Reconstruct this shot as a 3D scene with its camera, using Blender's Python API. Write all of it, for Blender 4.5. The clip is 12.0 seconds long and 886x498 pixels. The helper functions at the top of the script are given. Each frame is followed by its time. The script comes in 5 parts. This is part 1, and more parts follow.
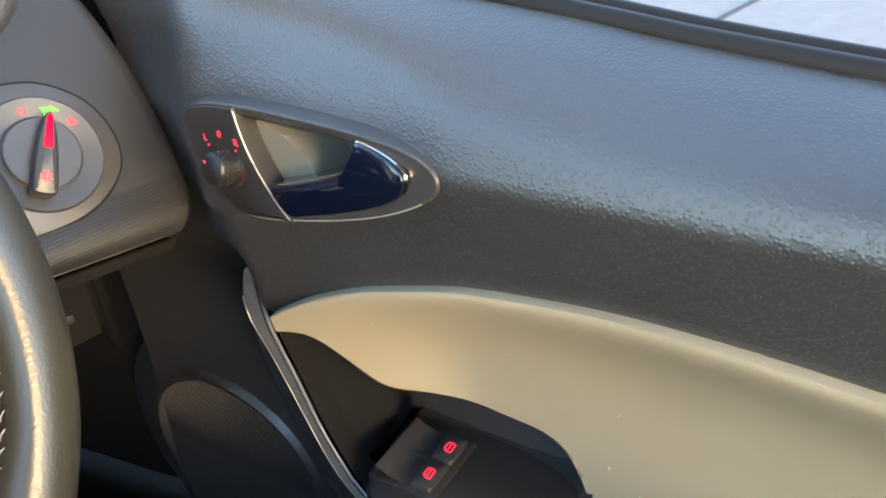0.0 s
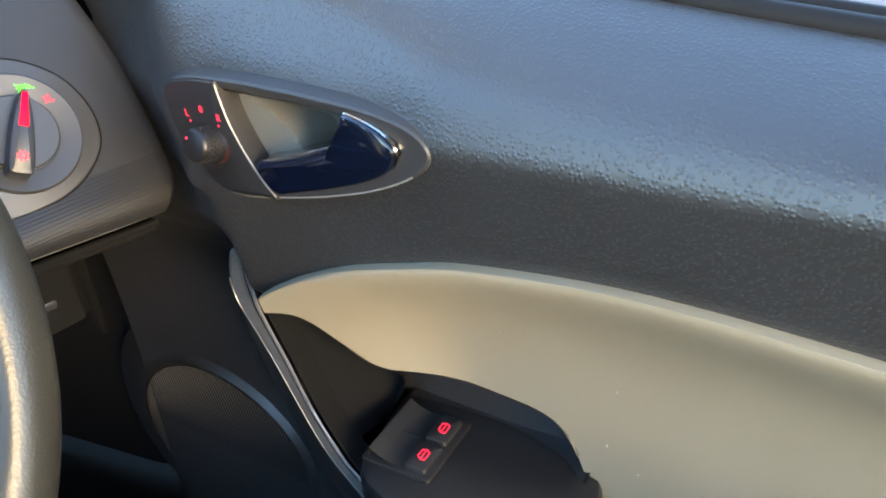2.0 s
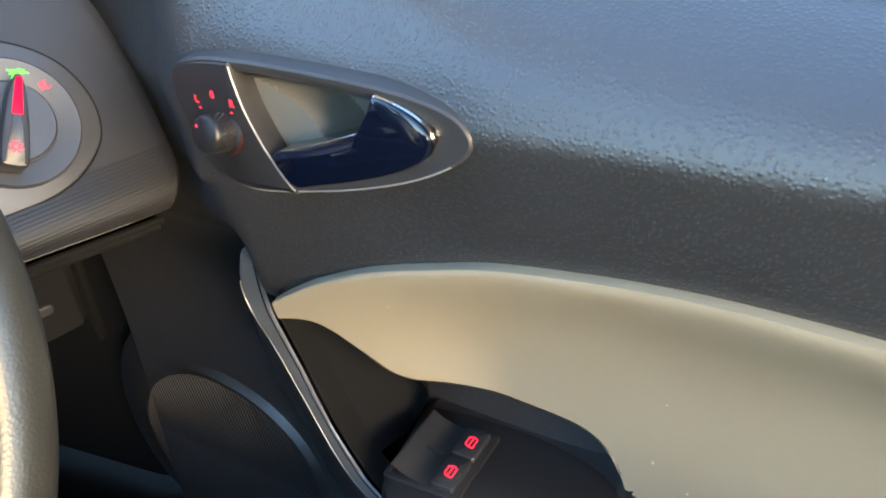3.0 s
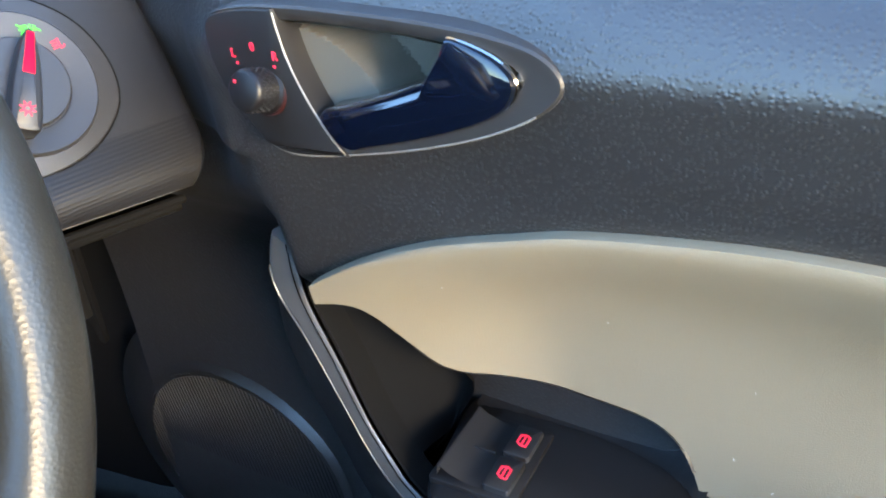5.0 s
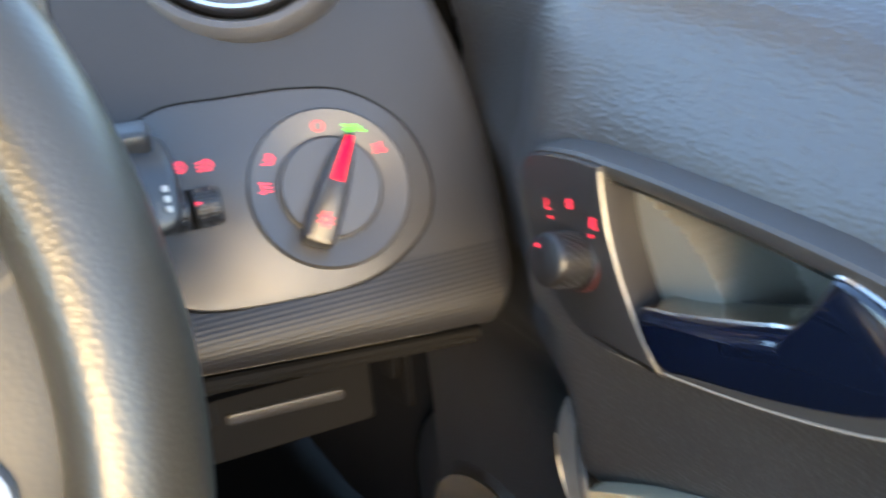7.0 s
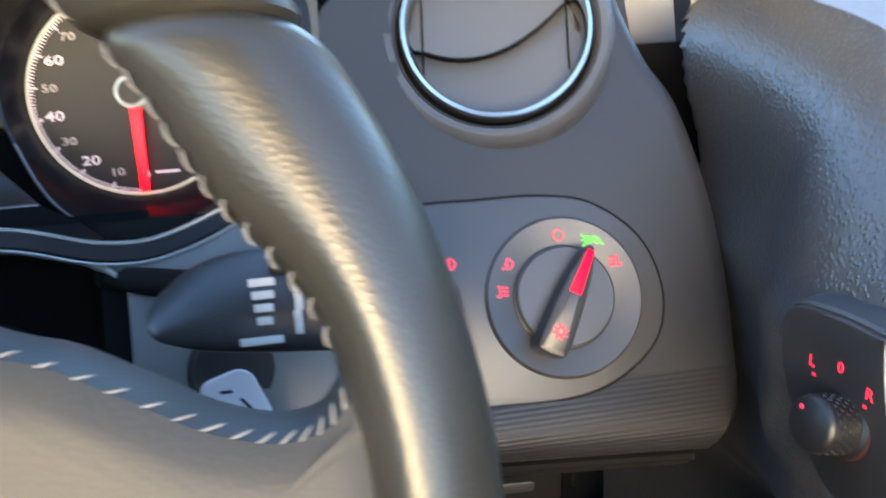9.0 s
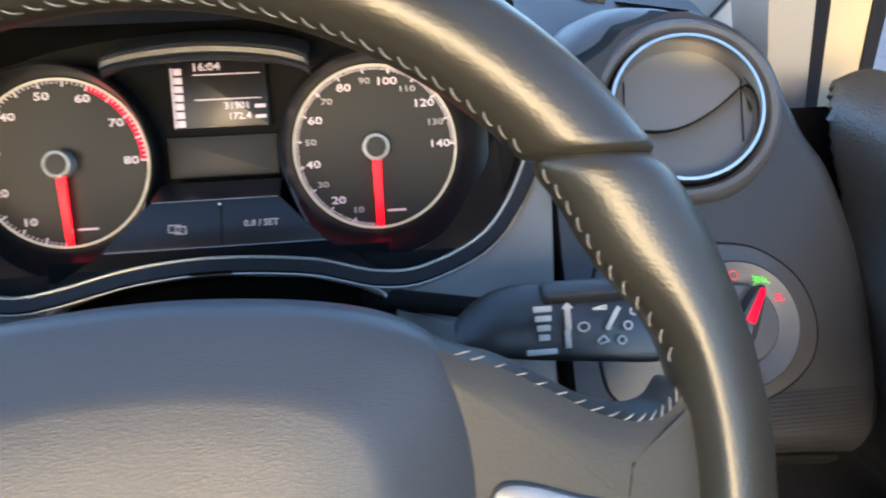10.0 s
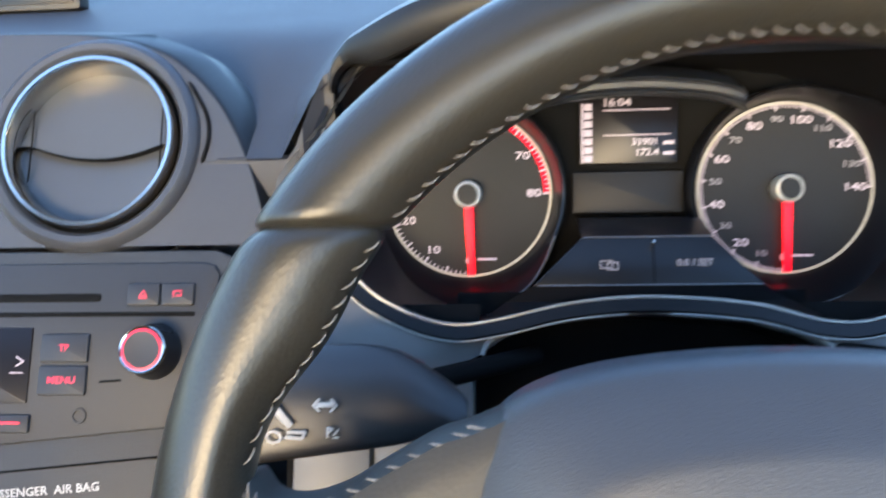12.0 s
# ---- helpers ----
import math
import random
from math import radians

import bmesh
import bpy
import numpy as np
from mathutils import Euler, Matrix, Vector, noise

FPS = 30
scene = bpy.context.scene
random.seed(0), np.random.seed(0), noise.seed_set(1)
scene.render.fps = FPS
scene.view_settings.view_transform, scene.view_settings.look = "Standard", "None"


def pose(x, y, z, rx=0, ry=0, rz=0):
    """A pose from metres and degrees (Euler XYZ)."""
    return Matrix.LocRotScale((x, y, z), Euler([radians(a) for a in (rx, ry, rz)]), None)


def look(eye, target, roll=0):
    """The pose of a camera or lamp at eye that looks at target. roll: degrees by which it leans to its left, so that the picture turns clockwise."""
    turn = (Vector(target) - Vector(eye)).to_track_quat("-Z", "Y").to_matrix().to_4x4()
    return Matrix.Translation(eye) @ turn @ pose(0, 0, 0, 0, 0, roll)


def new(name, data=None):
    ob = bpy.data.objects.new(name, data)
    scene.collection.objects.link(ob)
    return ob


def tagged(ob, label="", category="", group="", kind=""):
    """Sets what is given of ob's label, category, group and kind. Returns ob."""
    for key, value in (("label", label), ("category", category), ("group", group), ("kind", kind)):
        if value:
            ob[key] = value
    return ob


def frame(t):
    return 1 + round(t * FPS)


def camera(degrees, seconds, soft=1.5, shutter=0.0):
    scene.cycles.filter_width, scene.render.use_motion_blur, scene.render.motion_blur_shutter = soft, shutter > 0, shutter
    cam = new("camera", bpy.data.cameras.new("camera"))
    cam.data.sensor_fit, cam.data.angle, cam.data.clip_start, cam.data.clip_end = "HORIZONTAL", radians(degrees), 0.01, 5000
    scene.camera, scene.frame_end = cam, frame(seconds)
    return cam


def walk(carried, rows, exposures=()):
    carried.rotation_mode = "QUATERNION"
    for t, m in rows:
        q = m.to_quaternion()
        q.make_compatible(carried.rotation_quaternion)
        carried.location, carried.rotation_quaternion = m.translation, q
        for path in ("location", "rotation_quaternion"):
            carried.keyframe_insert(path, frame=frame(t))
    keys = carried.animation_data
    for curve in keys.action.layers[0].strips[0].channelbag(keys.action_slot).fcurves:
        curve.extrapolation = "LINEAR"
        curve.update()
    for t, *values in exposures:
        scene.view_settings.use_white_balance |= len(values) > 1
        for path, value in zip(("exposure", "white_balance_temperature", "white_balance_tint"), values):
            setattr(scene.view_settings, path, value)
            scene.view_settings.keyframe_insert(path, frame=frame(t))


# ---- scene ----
cam = camera(58.0, 12.0, soft=1.9, shutter=0.4)
CAR = Matrix.Translation((0, 0, 0.8)) @ Matrix.Rotation(radians(-6.0), 4, "X") @ Matrix.Translation((0, 0, -0.8))   # the car stands level
PATH = [
    (0, (0.114, -0.279, 0.946), (1.391, 0.929, -0.008), -5.0),
    (0.5, (0.114, -0.28, 0.945), (1.39, 0.928, -0.009), -5.3),
    (1, (0.114, -0.281, 0.944), (1.389, 0.928, -0.012), -5.8),
    (1.5, (0.118, -0.279, 0.937), (1.398, 0.903, -0.046), -5.6),
    (2, (0.119, -0.272, 0.937), (1.396, 0.905, -0.055), -5.5),
    (2.5, (0.124, -0.259, 0.929), (1.404, 0.914, -0.064), -5.4),
    (3, (0.13, -0.237, 0.918), (1.416, 0.936, -0.065), -5.4),
    (4.8, (0.127, -0.194, 0.885), (1.451, 0.947, -0.087), -5.0),
    (5, (0.126, -0.191, 0.885), (1.452, 0.962, -0.071), -5.0),
    (5.5, (0.124, -0.178, 0.889), (1.431, 1.023, -0.035), -4.8),
    (6, (0.144, -0.146, 0.894), (1.366, 1.164, 0.004), -3.9),
    (6.5, (0.18, -0.138, 0.899), (1.208, 1.339, 0.027), -4.2),
    (7, (0.208, -0.126, 0.899), (0.858, 1.587, 0.096), -4.7),
    (7.2, (0.208, -0.11, 0.903), (0.699, 1.659, 0.111), -4.9),
    (8.8, (0.195, -0.095, 0.926), (0.465, 1.66, 0.208), -4.0),
    (9, (0.1745, -0.108, 0.9305), (0.498, 1.69, 0.251), -2.2),
    (9.2, (0.1515, -0.125, 0.945), (0.489, 1.682, 0.289), -1.9),
    (9.5, (0.127, -0.147, 0.963), (0.391, 1.715, 0.283), -2.2),
    (10, (0.082, -0.178, 0.977), (0.289, 1.694, 0.305), -1.8),
    (10.5, (0.039, -0.208, 0.994), (0.188, 1.68, 0.353), -1.7),
    (11, (0.013, -0.204, 0.991), (0.085, 1.696, 0.37), -1.8),
    (11.5, (-0.014, -0.191, 1.003), (-0.077, 1.715, 0.401), -2.9),
    (11.7, (-0.034, -0.179, 0.999), (-0.134, 1.722, 0.388), -3.0),
    (11.9, (-0.057, -0.172, 0.991), (-0.211, 1.735, 0.408), -2.3),
    (12, (-0.066, -0.164, 0.979), (-0.244, 1.745, 0.409), -2.3),
]
EXPOSURES = [(0, 4.2, 8200, 14), (0.8, 4.08, 7200, 13), (3.2, 4.2, 7250, 13), (5, 4.3, 6400, 13), (7.2, 4.25, 7600, 15), (8.8, 3.98, 6850, 15), (9.5, 3.5, 6900, 16), (10, 3.30, 6800, 16), (12, 3.38, 6550, 16)]
walk(cam, [(t, CAR @ look(eye, target, roll)) for t, eye, target, roll in PATH], EXPOSURES)

# ---- world and light ----
world = bpy.data.worlds.new("sky")
scene.world = world
world.use_nodes = True
wn, wl = world.node_tree.nodes, world.node_tree.links
sky = wn.new("ShaderNodeTexSky")
sky.sky_type, sky.sun_disc = "NISHITA", False
sky.sun_elevation, sky.sun_rotation = radians(10), radians(194)
sky.air_density, sky.dust_density, sky.ozone_density = 1.0, 0.3, 3.0
wl.new(sky.outputs[0], wn["Background"].inputs[0])
wn["Background"].inputs[1].default_value = 0.15
sun_data = bpy.data.lights.new("sun", "SUN")
sun_data.energy, sun_data.angle, sun_data.color = 0.70, radians(30), (1.0, 0.72, 0.33)
sun = new("sun", sun_data)
sun.matrix_world = look((-2.4, -9.7, 2.5), (0.0, 0.0, 0.8))
scene.view_settings.exposure = 3.0


# ---- materials ----
def material(name, colour, rough=0.5, metal=0.0, grain=0.0, bump=0.0, stain=0.15, glow=None, power=0.0, coat=0.0, ribs=0.0, spec=0.5, pips=False):
    """A surface with fine grain (cells per metre), slow stains and wear; ribs: fine lines per metre along z; pips: raised dots for grain."""
    m = bpy.data.materials.new(name)
    m.use_nodes = True
    n, l = m.node_tree.nodes, m.node_tree.links
    b = n["Principled BSDF"]
    b.inputs["Base Color"].default_value = (*colour, 1)
    b.inputs["Roughness"].default_value = rough
    b.inputs["Metallic"].default_value = metal
    b.inputs["Coat Weight"].default_value = coat
    b.inputs["Specular IOR Level"].default_value = spec
    if glow:
        b.inputs["Emission Color"].default_value = (*glow, 1)
        b.inputs["Emission Strength"].default_value = power
    if not (grain or stain or ribs):
        return m
    where = n.new("ShaderNodeTexCoord")
    if stain:
        slow = n.new("ShaderNodeTexNoise")
        slow.inputs["Scale"].default_value, slow.inputs["Detail"].default_value = 14, 6
        l.new(where.outputs["Object"], slow.inputs["Vector"])
        mix = n.new("ShaderNodeMix")
        mix.data_type = "RGBA"
        mix.inputs["A"].default_value = (*[c * (1 - stain) for c in colour], 1)
        mix.inputs["B"].default_value = (*[min(1, c * (1 + stain)) for c in colour], 1)
        l.new(slow.outputs["Fac"], mix.inputs["Factor"])
        l.new(mix.outputs["Result"], b.inputs["Base Color"])
        span = n.new("ShaderNodeMapRange")
        span.inputs["To Min"].default_value, span.inputs["To Max"].default_value = rough - 0.08, rough + 0.08
        l.new(slow.outputs["Fac"], span.inputs["Value"])
        l.new(span.outputs["Result"], b.inputs["Roughness"])
    height = None
    if grain:
        cell = n.new("ShaderNodeTexVoronoi")
        cell.feature = "SMOOTH_F1"
        cell.inputs["Scale"].default_value, cell.inputs["Smoothness"].default_value = grain, 0.35
        warp = n.new("ShaderNodeTexNoise")
        warp.inputs["Scale"].default_value = grain * 0.4
        l.new(where.outputs["Object"], warp.inputs["Vector"])
        add = n.new("ShaderNodeVectorMath")
        add.operation = "MULTIPLY_ADD"
        l.new(warp.outputs["Color"], add.inputs[0])
        add.inputs[1].default_value = (0.4 / grain,) * 3
        l.new(where.outputs["Object"], add.inputs[2])
        l.new(add.outputs[0], cell.inputs["Vector"])
        height = cell.outputs["Distance"]
        if pips:
            cell.feature = "F1"
            cell.inputs["Randomness"].default_value = 0.75
            dome = n.new("ShaderNodeMapRange")
            dome.interpolation_type = "SMOOTHSTEP"
            dome.inputs["From Min"].default_value, dome.inputs["From Max"].default_value = 0.0, 0.62
            dome.inputs["To Min"].default_value, dome.inputs["To Max"].default_value = 1.0, 0.0
            l.new(height, dome.inputs["Value"])
            height = dome.outputs["Result"]
    if ribs:
        split = n.new("ShaderNodeSeparateXYZ")
        l.new(where.outputs["Object"], split.inputs[0])
        line = n.new("ShaderNodeMath")
        line.operation = "MULTIPLY"
        line.inputs[1].default_value = ribs * 6.283
        l.new(split.outputs["Z"], line.inputs[0])
        wave = n.new("ShaderNodeMath")
        wave.operation = "SINE"
        l.new(line.outputs[0], wave.inputs[0])
        height = wave.outputs[0]
    if height is not None:
        rel = n.new("ShaderNodeBump")
        rel.inputs["Strength"].default_value = 1.0
        rel.inputs["Distance"].default_value = bump
        l.new(height, rel.inputs["Height"])
        l.new(rel.outputs[0], b.inputs["Normal"])
    return m


def glass_material(name, tint):
    m = bpy.data.materials.new(name)
    m.use_nodes = True
    b = m.node_tree.nodes["Principled BSDF"]
    b.inputs["Base Color"].default_value = (*tint, 1)
    b.inputs["Transmission Weight"].default_value = 1.0
    b.inputs["Roughness"].default_value = 0.0
    b.inputs["IOR"].default_value = 1.02
    return m


M_DOOR = material("door_plastic", (0.023, 0.0235, 0.025), 0.40, grain=500, bump=0.00021, spec=1.0, pips=True)
M_BEIGE = material("beige_vinyl", (0.265, 0.23, 0.163), 0.5, grain=1500, bump=0.00012, stain=0.08)
M_SOFT = material("dash_soft_plastic", (0.042, 0.044, 0.050), 0.42, grain=1400, bump=0.00012)
M_TOP = material("dash_top_plastic", (0.040, 0.042, 0.048), 0.58, grain=1200, bump=0.0001, spec=0.35)
M_BACKDROP = material("grey_backdrop", (0.075, 0.073, 0.07), 0.9, grain=60, bump=0.004, stain=0.3)
M_RIB = material("dash_ribbed_plastic", (0.015, 0.0155, 0.017), 0.40, ribs=520, bump=0.00005, spec=0.25)
M_PANEL = material("dash_panel_plastic", (0.018, 0.019, 0.0215), 0.42, grain=1600, bump=0.00005, spec=0.3)
M_GREY = material("fascia_grey_plastic", (0.115, 0.114, 0.110), 0.42, grain=1800, bump=0.00008)
M_BLACK = material("black_plastic", (0.012, 0.012, 0.013), 0.45, grain=1500, bump=0.00008)
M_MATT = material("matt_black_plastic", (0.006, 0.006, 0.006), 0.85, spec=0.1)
M_STALK = material("stalk_plastic", (0.021, 0.021, 0.022), 0.38, grain=1600, bump=0.00005, spec=0.55)
M_RADIO = material("radio_plastic", (0.030, 0.031, 0.034), 0.5, grain=1800, bump=0.00005, spec=0.3)
M_SATIN = material("switch_plastic", (0.022, 0.023, 0.025), 0.38, grain=2200, bump=0.00004)
M_PLATE = material("switch_plate_plastic", (0.014, 0.0145, 0.016), 0.42, grain=2200, bump=0.00004)
M_KNOB = material("knob_plastic", (0.008, 0.008, 0.009), 0.42, grain=2200, bump=0.00003)
M_FAINT = material("faint_red_light", (0.03, 0.006, 0.006), 0.5, glow=(1.0, 0.04, 0.05), power=0.0003, stain=0)
M_GLOSS = material("blue_black_lacquer", (0.002, 0.004, 0.011), 0.07, coat=0.6, stain=0.02)
M_CHROME = material("chrome", (0.50, 0.475, 0.44), 0.16, metal=1.0, stain=0.03)
M_SILVER = material("satin_silver_paint", (0.20, 0.20, 0.20), 0.35, metal=0.6, stain=0.05)
# for pale trim lines, and for highlights painted on the fascia edges
M_EDGE = material("pale_trim_and_highlight", (0.34, 0.33, 0.30), 0.35, metal=0.4, stain=0.05)
M_CAP = material("grip_paint", (0.17, 0.168, 0.163), 0.36, metal=0.3, grain=2500, bump=0.00003)
M_LEATHER = material("rim_leather", (0.023, 0.021, 0.016), 0.34, grain=760, bump=0.00007, spec=0.5)
M_LEATHER_SMOOTH = material("rim_smooth_leather", (0.023, 0.021, 0.016), 0.34, grain=700, bump=0.00007, spec=0.5)
M_SPOKE = material("spoke_leather", (0.026, 0.025, 0.022), 0.52, grain=700, bump=0.00006, spec=0.4)
M_HUB = material("airbag_cover_plastic", (0.037, 0.041, 0.048), 0.45, grain=1600, bump=0.0001)
M_THREAD = material("grey_thread", (0.19, 0.18, 0.165), 0.7)
M_DIAL = material("dial_face", (0.011, 0.0105, 0.0095), 0.5, stain=0.05, spec=0.25)
M_BOWL = material("bowl_grey_plastic", (0.125, 0.119, 0.100), 0.45, grain=1500, bump=0.00008)
M_RED = material("lit_red", (0.25, 0.0, 0.01), 0.5, spec=0.15, glow=(1.0, 0.0, 0.02), power=0.2, stain=0)
M_NEEDLE = material("lit_needle", (0.25, 0.0, 0.01), 0.5, glow=(1.0, 0.0005, 0.004), power=0.5, stain=0)
M_LIP = material("smooth_door_plastic", (0.026, 0.0265, 0.028), 0.46, grain=2200, bump=0.00004, spec=0.6)
M_ROSE = material("lit_rose_symbol", (0.5, 0.02, 0.05), 0.4, glow=(1.0, 0.03, 0.07), power=0.08, stain=0)
M_GREEN = material("lit_green_symbol", (0.05, 0.5, 0.02), 0.4, glow=(0.10, 1.0, 0.04), power=0.07, stain=0)
M_WHITE = material("lit_white_marking", (0.36, 0.32, 0.33), 0.5, glow=(1.0, 0.74, 0.80), power=0.04, stain=0)
M_DIM = material("dim_white_marking", (0.2, 0.19, 0.19), 0.5, glow=(1.0, 0.80, 0.82), power=0.014, stain=0)
M_RING = material("lit_dial_ring", (0.32, 0.30, 0.24), 0.4, glow=(1.0, 0.86, 0.62), power=0.032, stain=0)
M_PRINT = material("white_print", (0.48, 0.46, 0.42), 0.6, stain=0.03)
M_LCD = material("display_glass", (0.009, 0.008, 0.010), 0.32, stain=0.02, spec=0.25)
M_LCD_GREY = material("display_grey", (0.019, 0.0185, 0.0175), 0.45, stain=0.03, spec=0.18)
M_PAPER = material("white_card", (0.75, 0.78, 0.85), 0.7, stain=0.04)
M_RUBBER = material("black_rubber", (0.008, 0.008, 0.009), 0.65, spec=0.25)
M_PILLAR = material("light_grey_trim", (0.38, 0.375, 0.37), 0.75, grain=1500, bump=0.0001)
# darker copy of the pillar trim, with its shade in the base colour
M_FOOT = material("pillar_trim_shade", (0.17, 0.168, 0.16), 0.8, grain=1500, bump=0.0001)
M_CREAM = material("cream_body_paint", (0.55, 0.46, 0.30), 0.3, stain=0.05)
M_PAVE = material("pavement_slab", (0.20, 0.185, 0.18), 0.9, grain=260, bump=0.0015, stain=0.25)
M_JOINT = material("pavement_joint", (0.06, 0.058, 0.055), 0.95)
M_CARPET = material("black_carpet", (0.005, 0.005, 0.005), 0.95, grain=900, bump=0.001, spec=0.1)
M_LINER = material("headliner_cloth", (0.42, 0.41, 0.39), 0.9, grain=1200, bump=0.0003)
M_HEDGE = material("dark_hedge", (0.03, 0.05, 0.045), 0.8, grain=20, bump=0.02, stain=0.5)
M_SPEAKER = material("speaker_plastic", (0.020, 0.020, 0.021), 0.32, grain=1500, bump=0.00005, spec=0.8)
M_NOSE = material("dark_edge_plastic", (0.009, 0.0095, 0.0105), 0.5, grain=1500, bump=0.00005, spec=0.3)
M_GLASS = glass_material("window_glass", (0.97, 0.985, 0.98))


# ---- builders ----
def plane(x, y, z, tilt):
    """A frame whose x is the car's right, whose y climbs a face that leans forward by tilt, and whose z comes out to the driver."""
    s, c = math.sin(radians(tilt)), math.cos(radians(tilt))
    return Matrix(((1, 0, 0, x), (0, s, -c, y), (0, c, s, z), (0, 0, 0, 1)))


def thing(name, at, label, category, group="", kind=""):
    ob = new(name)
    ob.empty_display_size = 0.02
    ob.location = at
    return tagged(ob, label, category, group, kind)


def world_of(ob):
    return world_of(ob.parent) @ ob.matrix_parent_inverse @ ob.matrix_basis if ob.parent else ob.matrix_basis.copy()


def part(name, bm, mat, parent, label="", flat=False):
    if isinstance(bm, bmesh.types.BMesh):
        bmesh.ops.recalc_face_normals(bm, faces=bm.faces)
        mesh = bpy.data.meshes.new(name)
        bm.to_mesh(mesh)
        bm.free()
        mesh.materials.append(mat)
    else:
        mesh = bm
    if not flat:
        whole = sum(p.area for p in mesh.polygons)
        for p in mesh.polygons:
            p.use_smooth = len(p.vertices) < 7 or p.area < whole * 0.2
        mesh.set_sharp_from_angle(angle=radians(38))
    ob = new(name, mesh)
    if parent:
        ob.parent = parent
        ob.matrix_parent_inverse = world_of(parent).inverted()
    if label:
        ob["label"] = label
    return ob


def grid(rows, closed_u=False, closed_v=False, skip=None, cap=False):
    """A surface through rows of points. closed_u: each row is a ring; skip(point): leaves faces out; cap: closes the first and last ring."""
    bm = bmesh.new()
    vs = [[bm.verts.new(p) for p in r] for r in rows]
    nr, nc = len(vs), len(vs[0])
    for i in range(nr if closed_v else nr - 1):
        for j in range(nc if closed_u else nc - 1):
            q = (vs[i][j], vs[i][(j + 1) % nc], vs[(i + 1) % nr][(j + 1) % nc], vs[(i + 1) % nr][j])
            if skip and skip((q[0].co + q[2].co) / 2):
                continue
            bm.faces.new(q)
    if cap:
        for r in (vs[0], vs[-1]):
            bm.faces.new(r)
    return bm


def curve(pts, n, closed=False):
    """A smooth line of n points through a few control points (Catmull-Rom)."""
    p = [Vector(q) for q in pts]
    m = len(p)
    segs = m if closed else m - 1
    out = []
    for k in range(n):
        s = k / n * segs if closed else k / (n - 1) * segs
        i = min(int(s), segs - 1)
        f = s - i
        g = (lambda q: p[q % m]) if closed else (lambda q: p[max(0, min(m - 1, q))])
        a, b, c, d = g(i - 1), g(i), g(i + 1), g(i + 2)
        out.append(0.5 * (2 * b + (c - a) * f + (2 * a - 5 * b + 4 * c - d) * f * f + (3 * b - a - 3 * c + d) * f ** 3))
    return out


def inset(o, d):
    """A closed outline drawn in by d (counter-clockwise outlines shrink)."""
    n = len(o)
    area = sum(o[i][0] * o[(i + 1) % n][1] - o[(i + 1) % n][0] * o[i][1] for i in range(n))
    s = 1 if area > 0 else -1
    res = []
    for i in range(n):
        e1 = (Vector(o[i][:2]) - Vector(o[i - 1][:2])).normalized()
        e2 = (Vector(o[(i + 1) % n][:2]) - Vector(o[i][:2])).normalized()
        nn = Vector((-(e1.y + e2.y), e1.x + e2.x)) * s
        nn = nn / max(nn.length, 1e-6)
        k = max(0.5, abs(nn.dot(Vector((-e1.y, e1.x)))))
        res.append(Vector(o[i][:2]) + nn * d / k)
    return res


def solid(o, m, z0, z1, r=0.001, dome=0.0):
    """A plate of outline o from z0 to z1 in the frame m with its upper edge rounded by r; dome lifts its middle."""
    i1, i2 = inset(o, r * 0.3), inset(o, r)
    rings = [(o, z0), (o, z1 - r), (i1, z1 - r * 0.3), (i2, z1)]
    if dome:
        cx, cy = sum(p[0] for p in o) / len(o), sum(p[1] for p in o) / len(o)
        for f in (0.75, 0.5, 0.25):
            rings.append(([Vector((cx + (p[0] - cx) * f, cy + (p[1] - cy) * f)) for p in i2], z1 + dome * (1 - f * f)))
    return grid([[m @ Vector((p[0], p[1], z)) for p in ring] for ring, z in rings], closed_u=True, cap=True)


def rounded(w, h, r, x=0.0, y=0.0, n=5):
    o = []
    for cx, cy, a in ((w / 2 - r, h / 2 - r, 0), (r - w / 2, h / 2 - r, 90), (r - w / 2, r - h / 2, 180), (w / 2 - r, r - h / 2, 270)):
        for k in range(n):
            t = radians(a + 90 * k / (n - 1))
            o.append(Vector((x + cx + r * math.cos(t), y + cy + r * math.sin(t))))
    return o


def lathe(profile, m, n=48):
    """A body turned about the frame's z axis, from (radius, height) pairs."""
    bm = bmesh.new()
    rings = []
    for r, z in profile:
        if r < 1e-6:
            rings.append([bm.verts.new(m @ Vector((0, 0, z)))])
        else:
            rings.append([bm.verts.new(m @ Vector((r * math.cos(2 * math.pi * k / n), r * math.sin(2 * math.pi * k / n), z))) for k in range(n)])
    for a, b in zip(rings, rings[1:]):
        for k in range(n):
            k2 = (k + 1) % n
            if len(a) == 1:
                bm.faces.new((a[0], b[k], b[k2]))
            elif len(b) == 1:
                bm.faces.new((a[k], b[0], a[k2]))
            else:
                bm.faces.new((a[k], b[k], b[k2], a[k2]))
    return bm


def rod(path, r, n=8, flatten=1.0):
    """A round bar along a path; r may be a number or one for each point."""
    p = [Vector(q) for q in path]
    rr = r if isinstance(r, (list, tuple)) else [r] * len(p)
    rows, side = [], None
    for i, q in enumerate(p):
        d = (p[min(i + 1, len(p) - 1)] - p[max(i - 1, 0)]).normalized()
        if side is None:
            side = d.orthogonal().normalized()
        side = (side - d * side.dot(d)).normalized()
        up = d.cross(side)
        rows.append([q + rr[i] * (math.cos(2 * math.pi * k / n) * side + flatten * math.sin(2 * math.pi * k / n) * up) for k in range(n)])
    return grid(rows, closed_u=True, cap=True)


def box(m, sx, sy, sz, r=0.0006):
    return solid(rounded(sx, sy, min(r * 2, sx * 0.3, sy * 0.3), n=3), m, 0, sz, r)


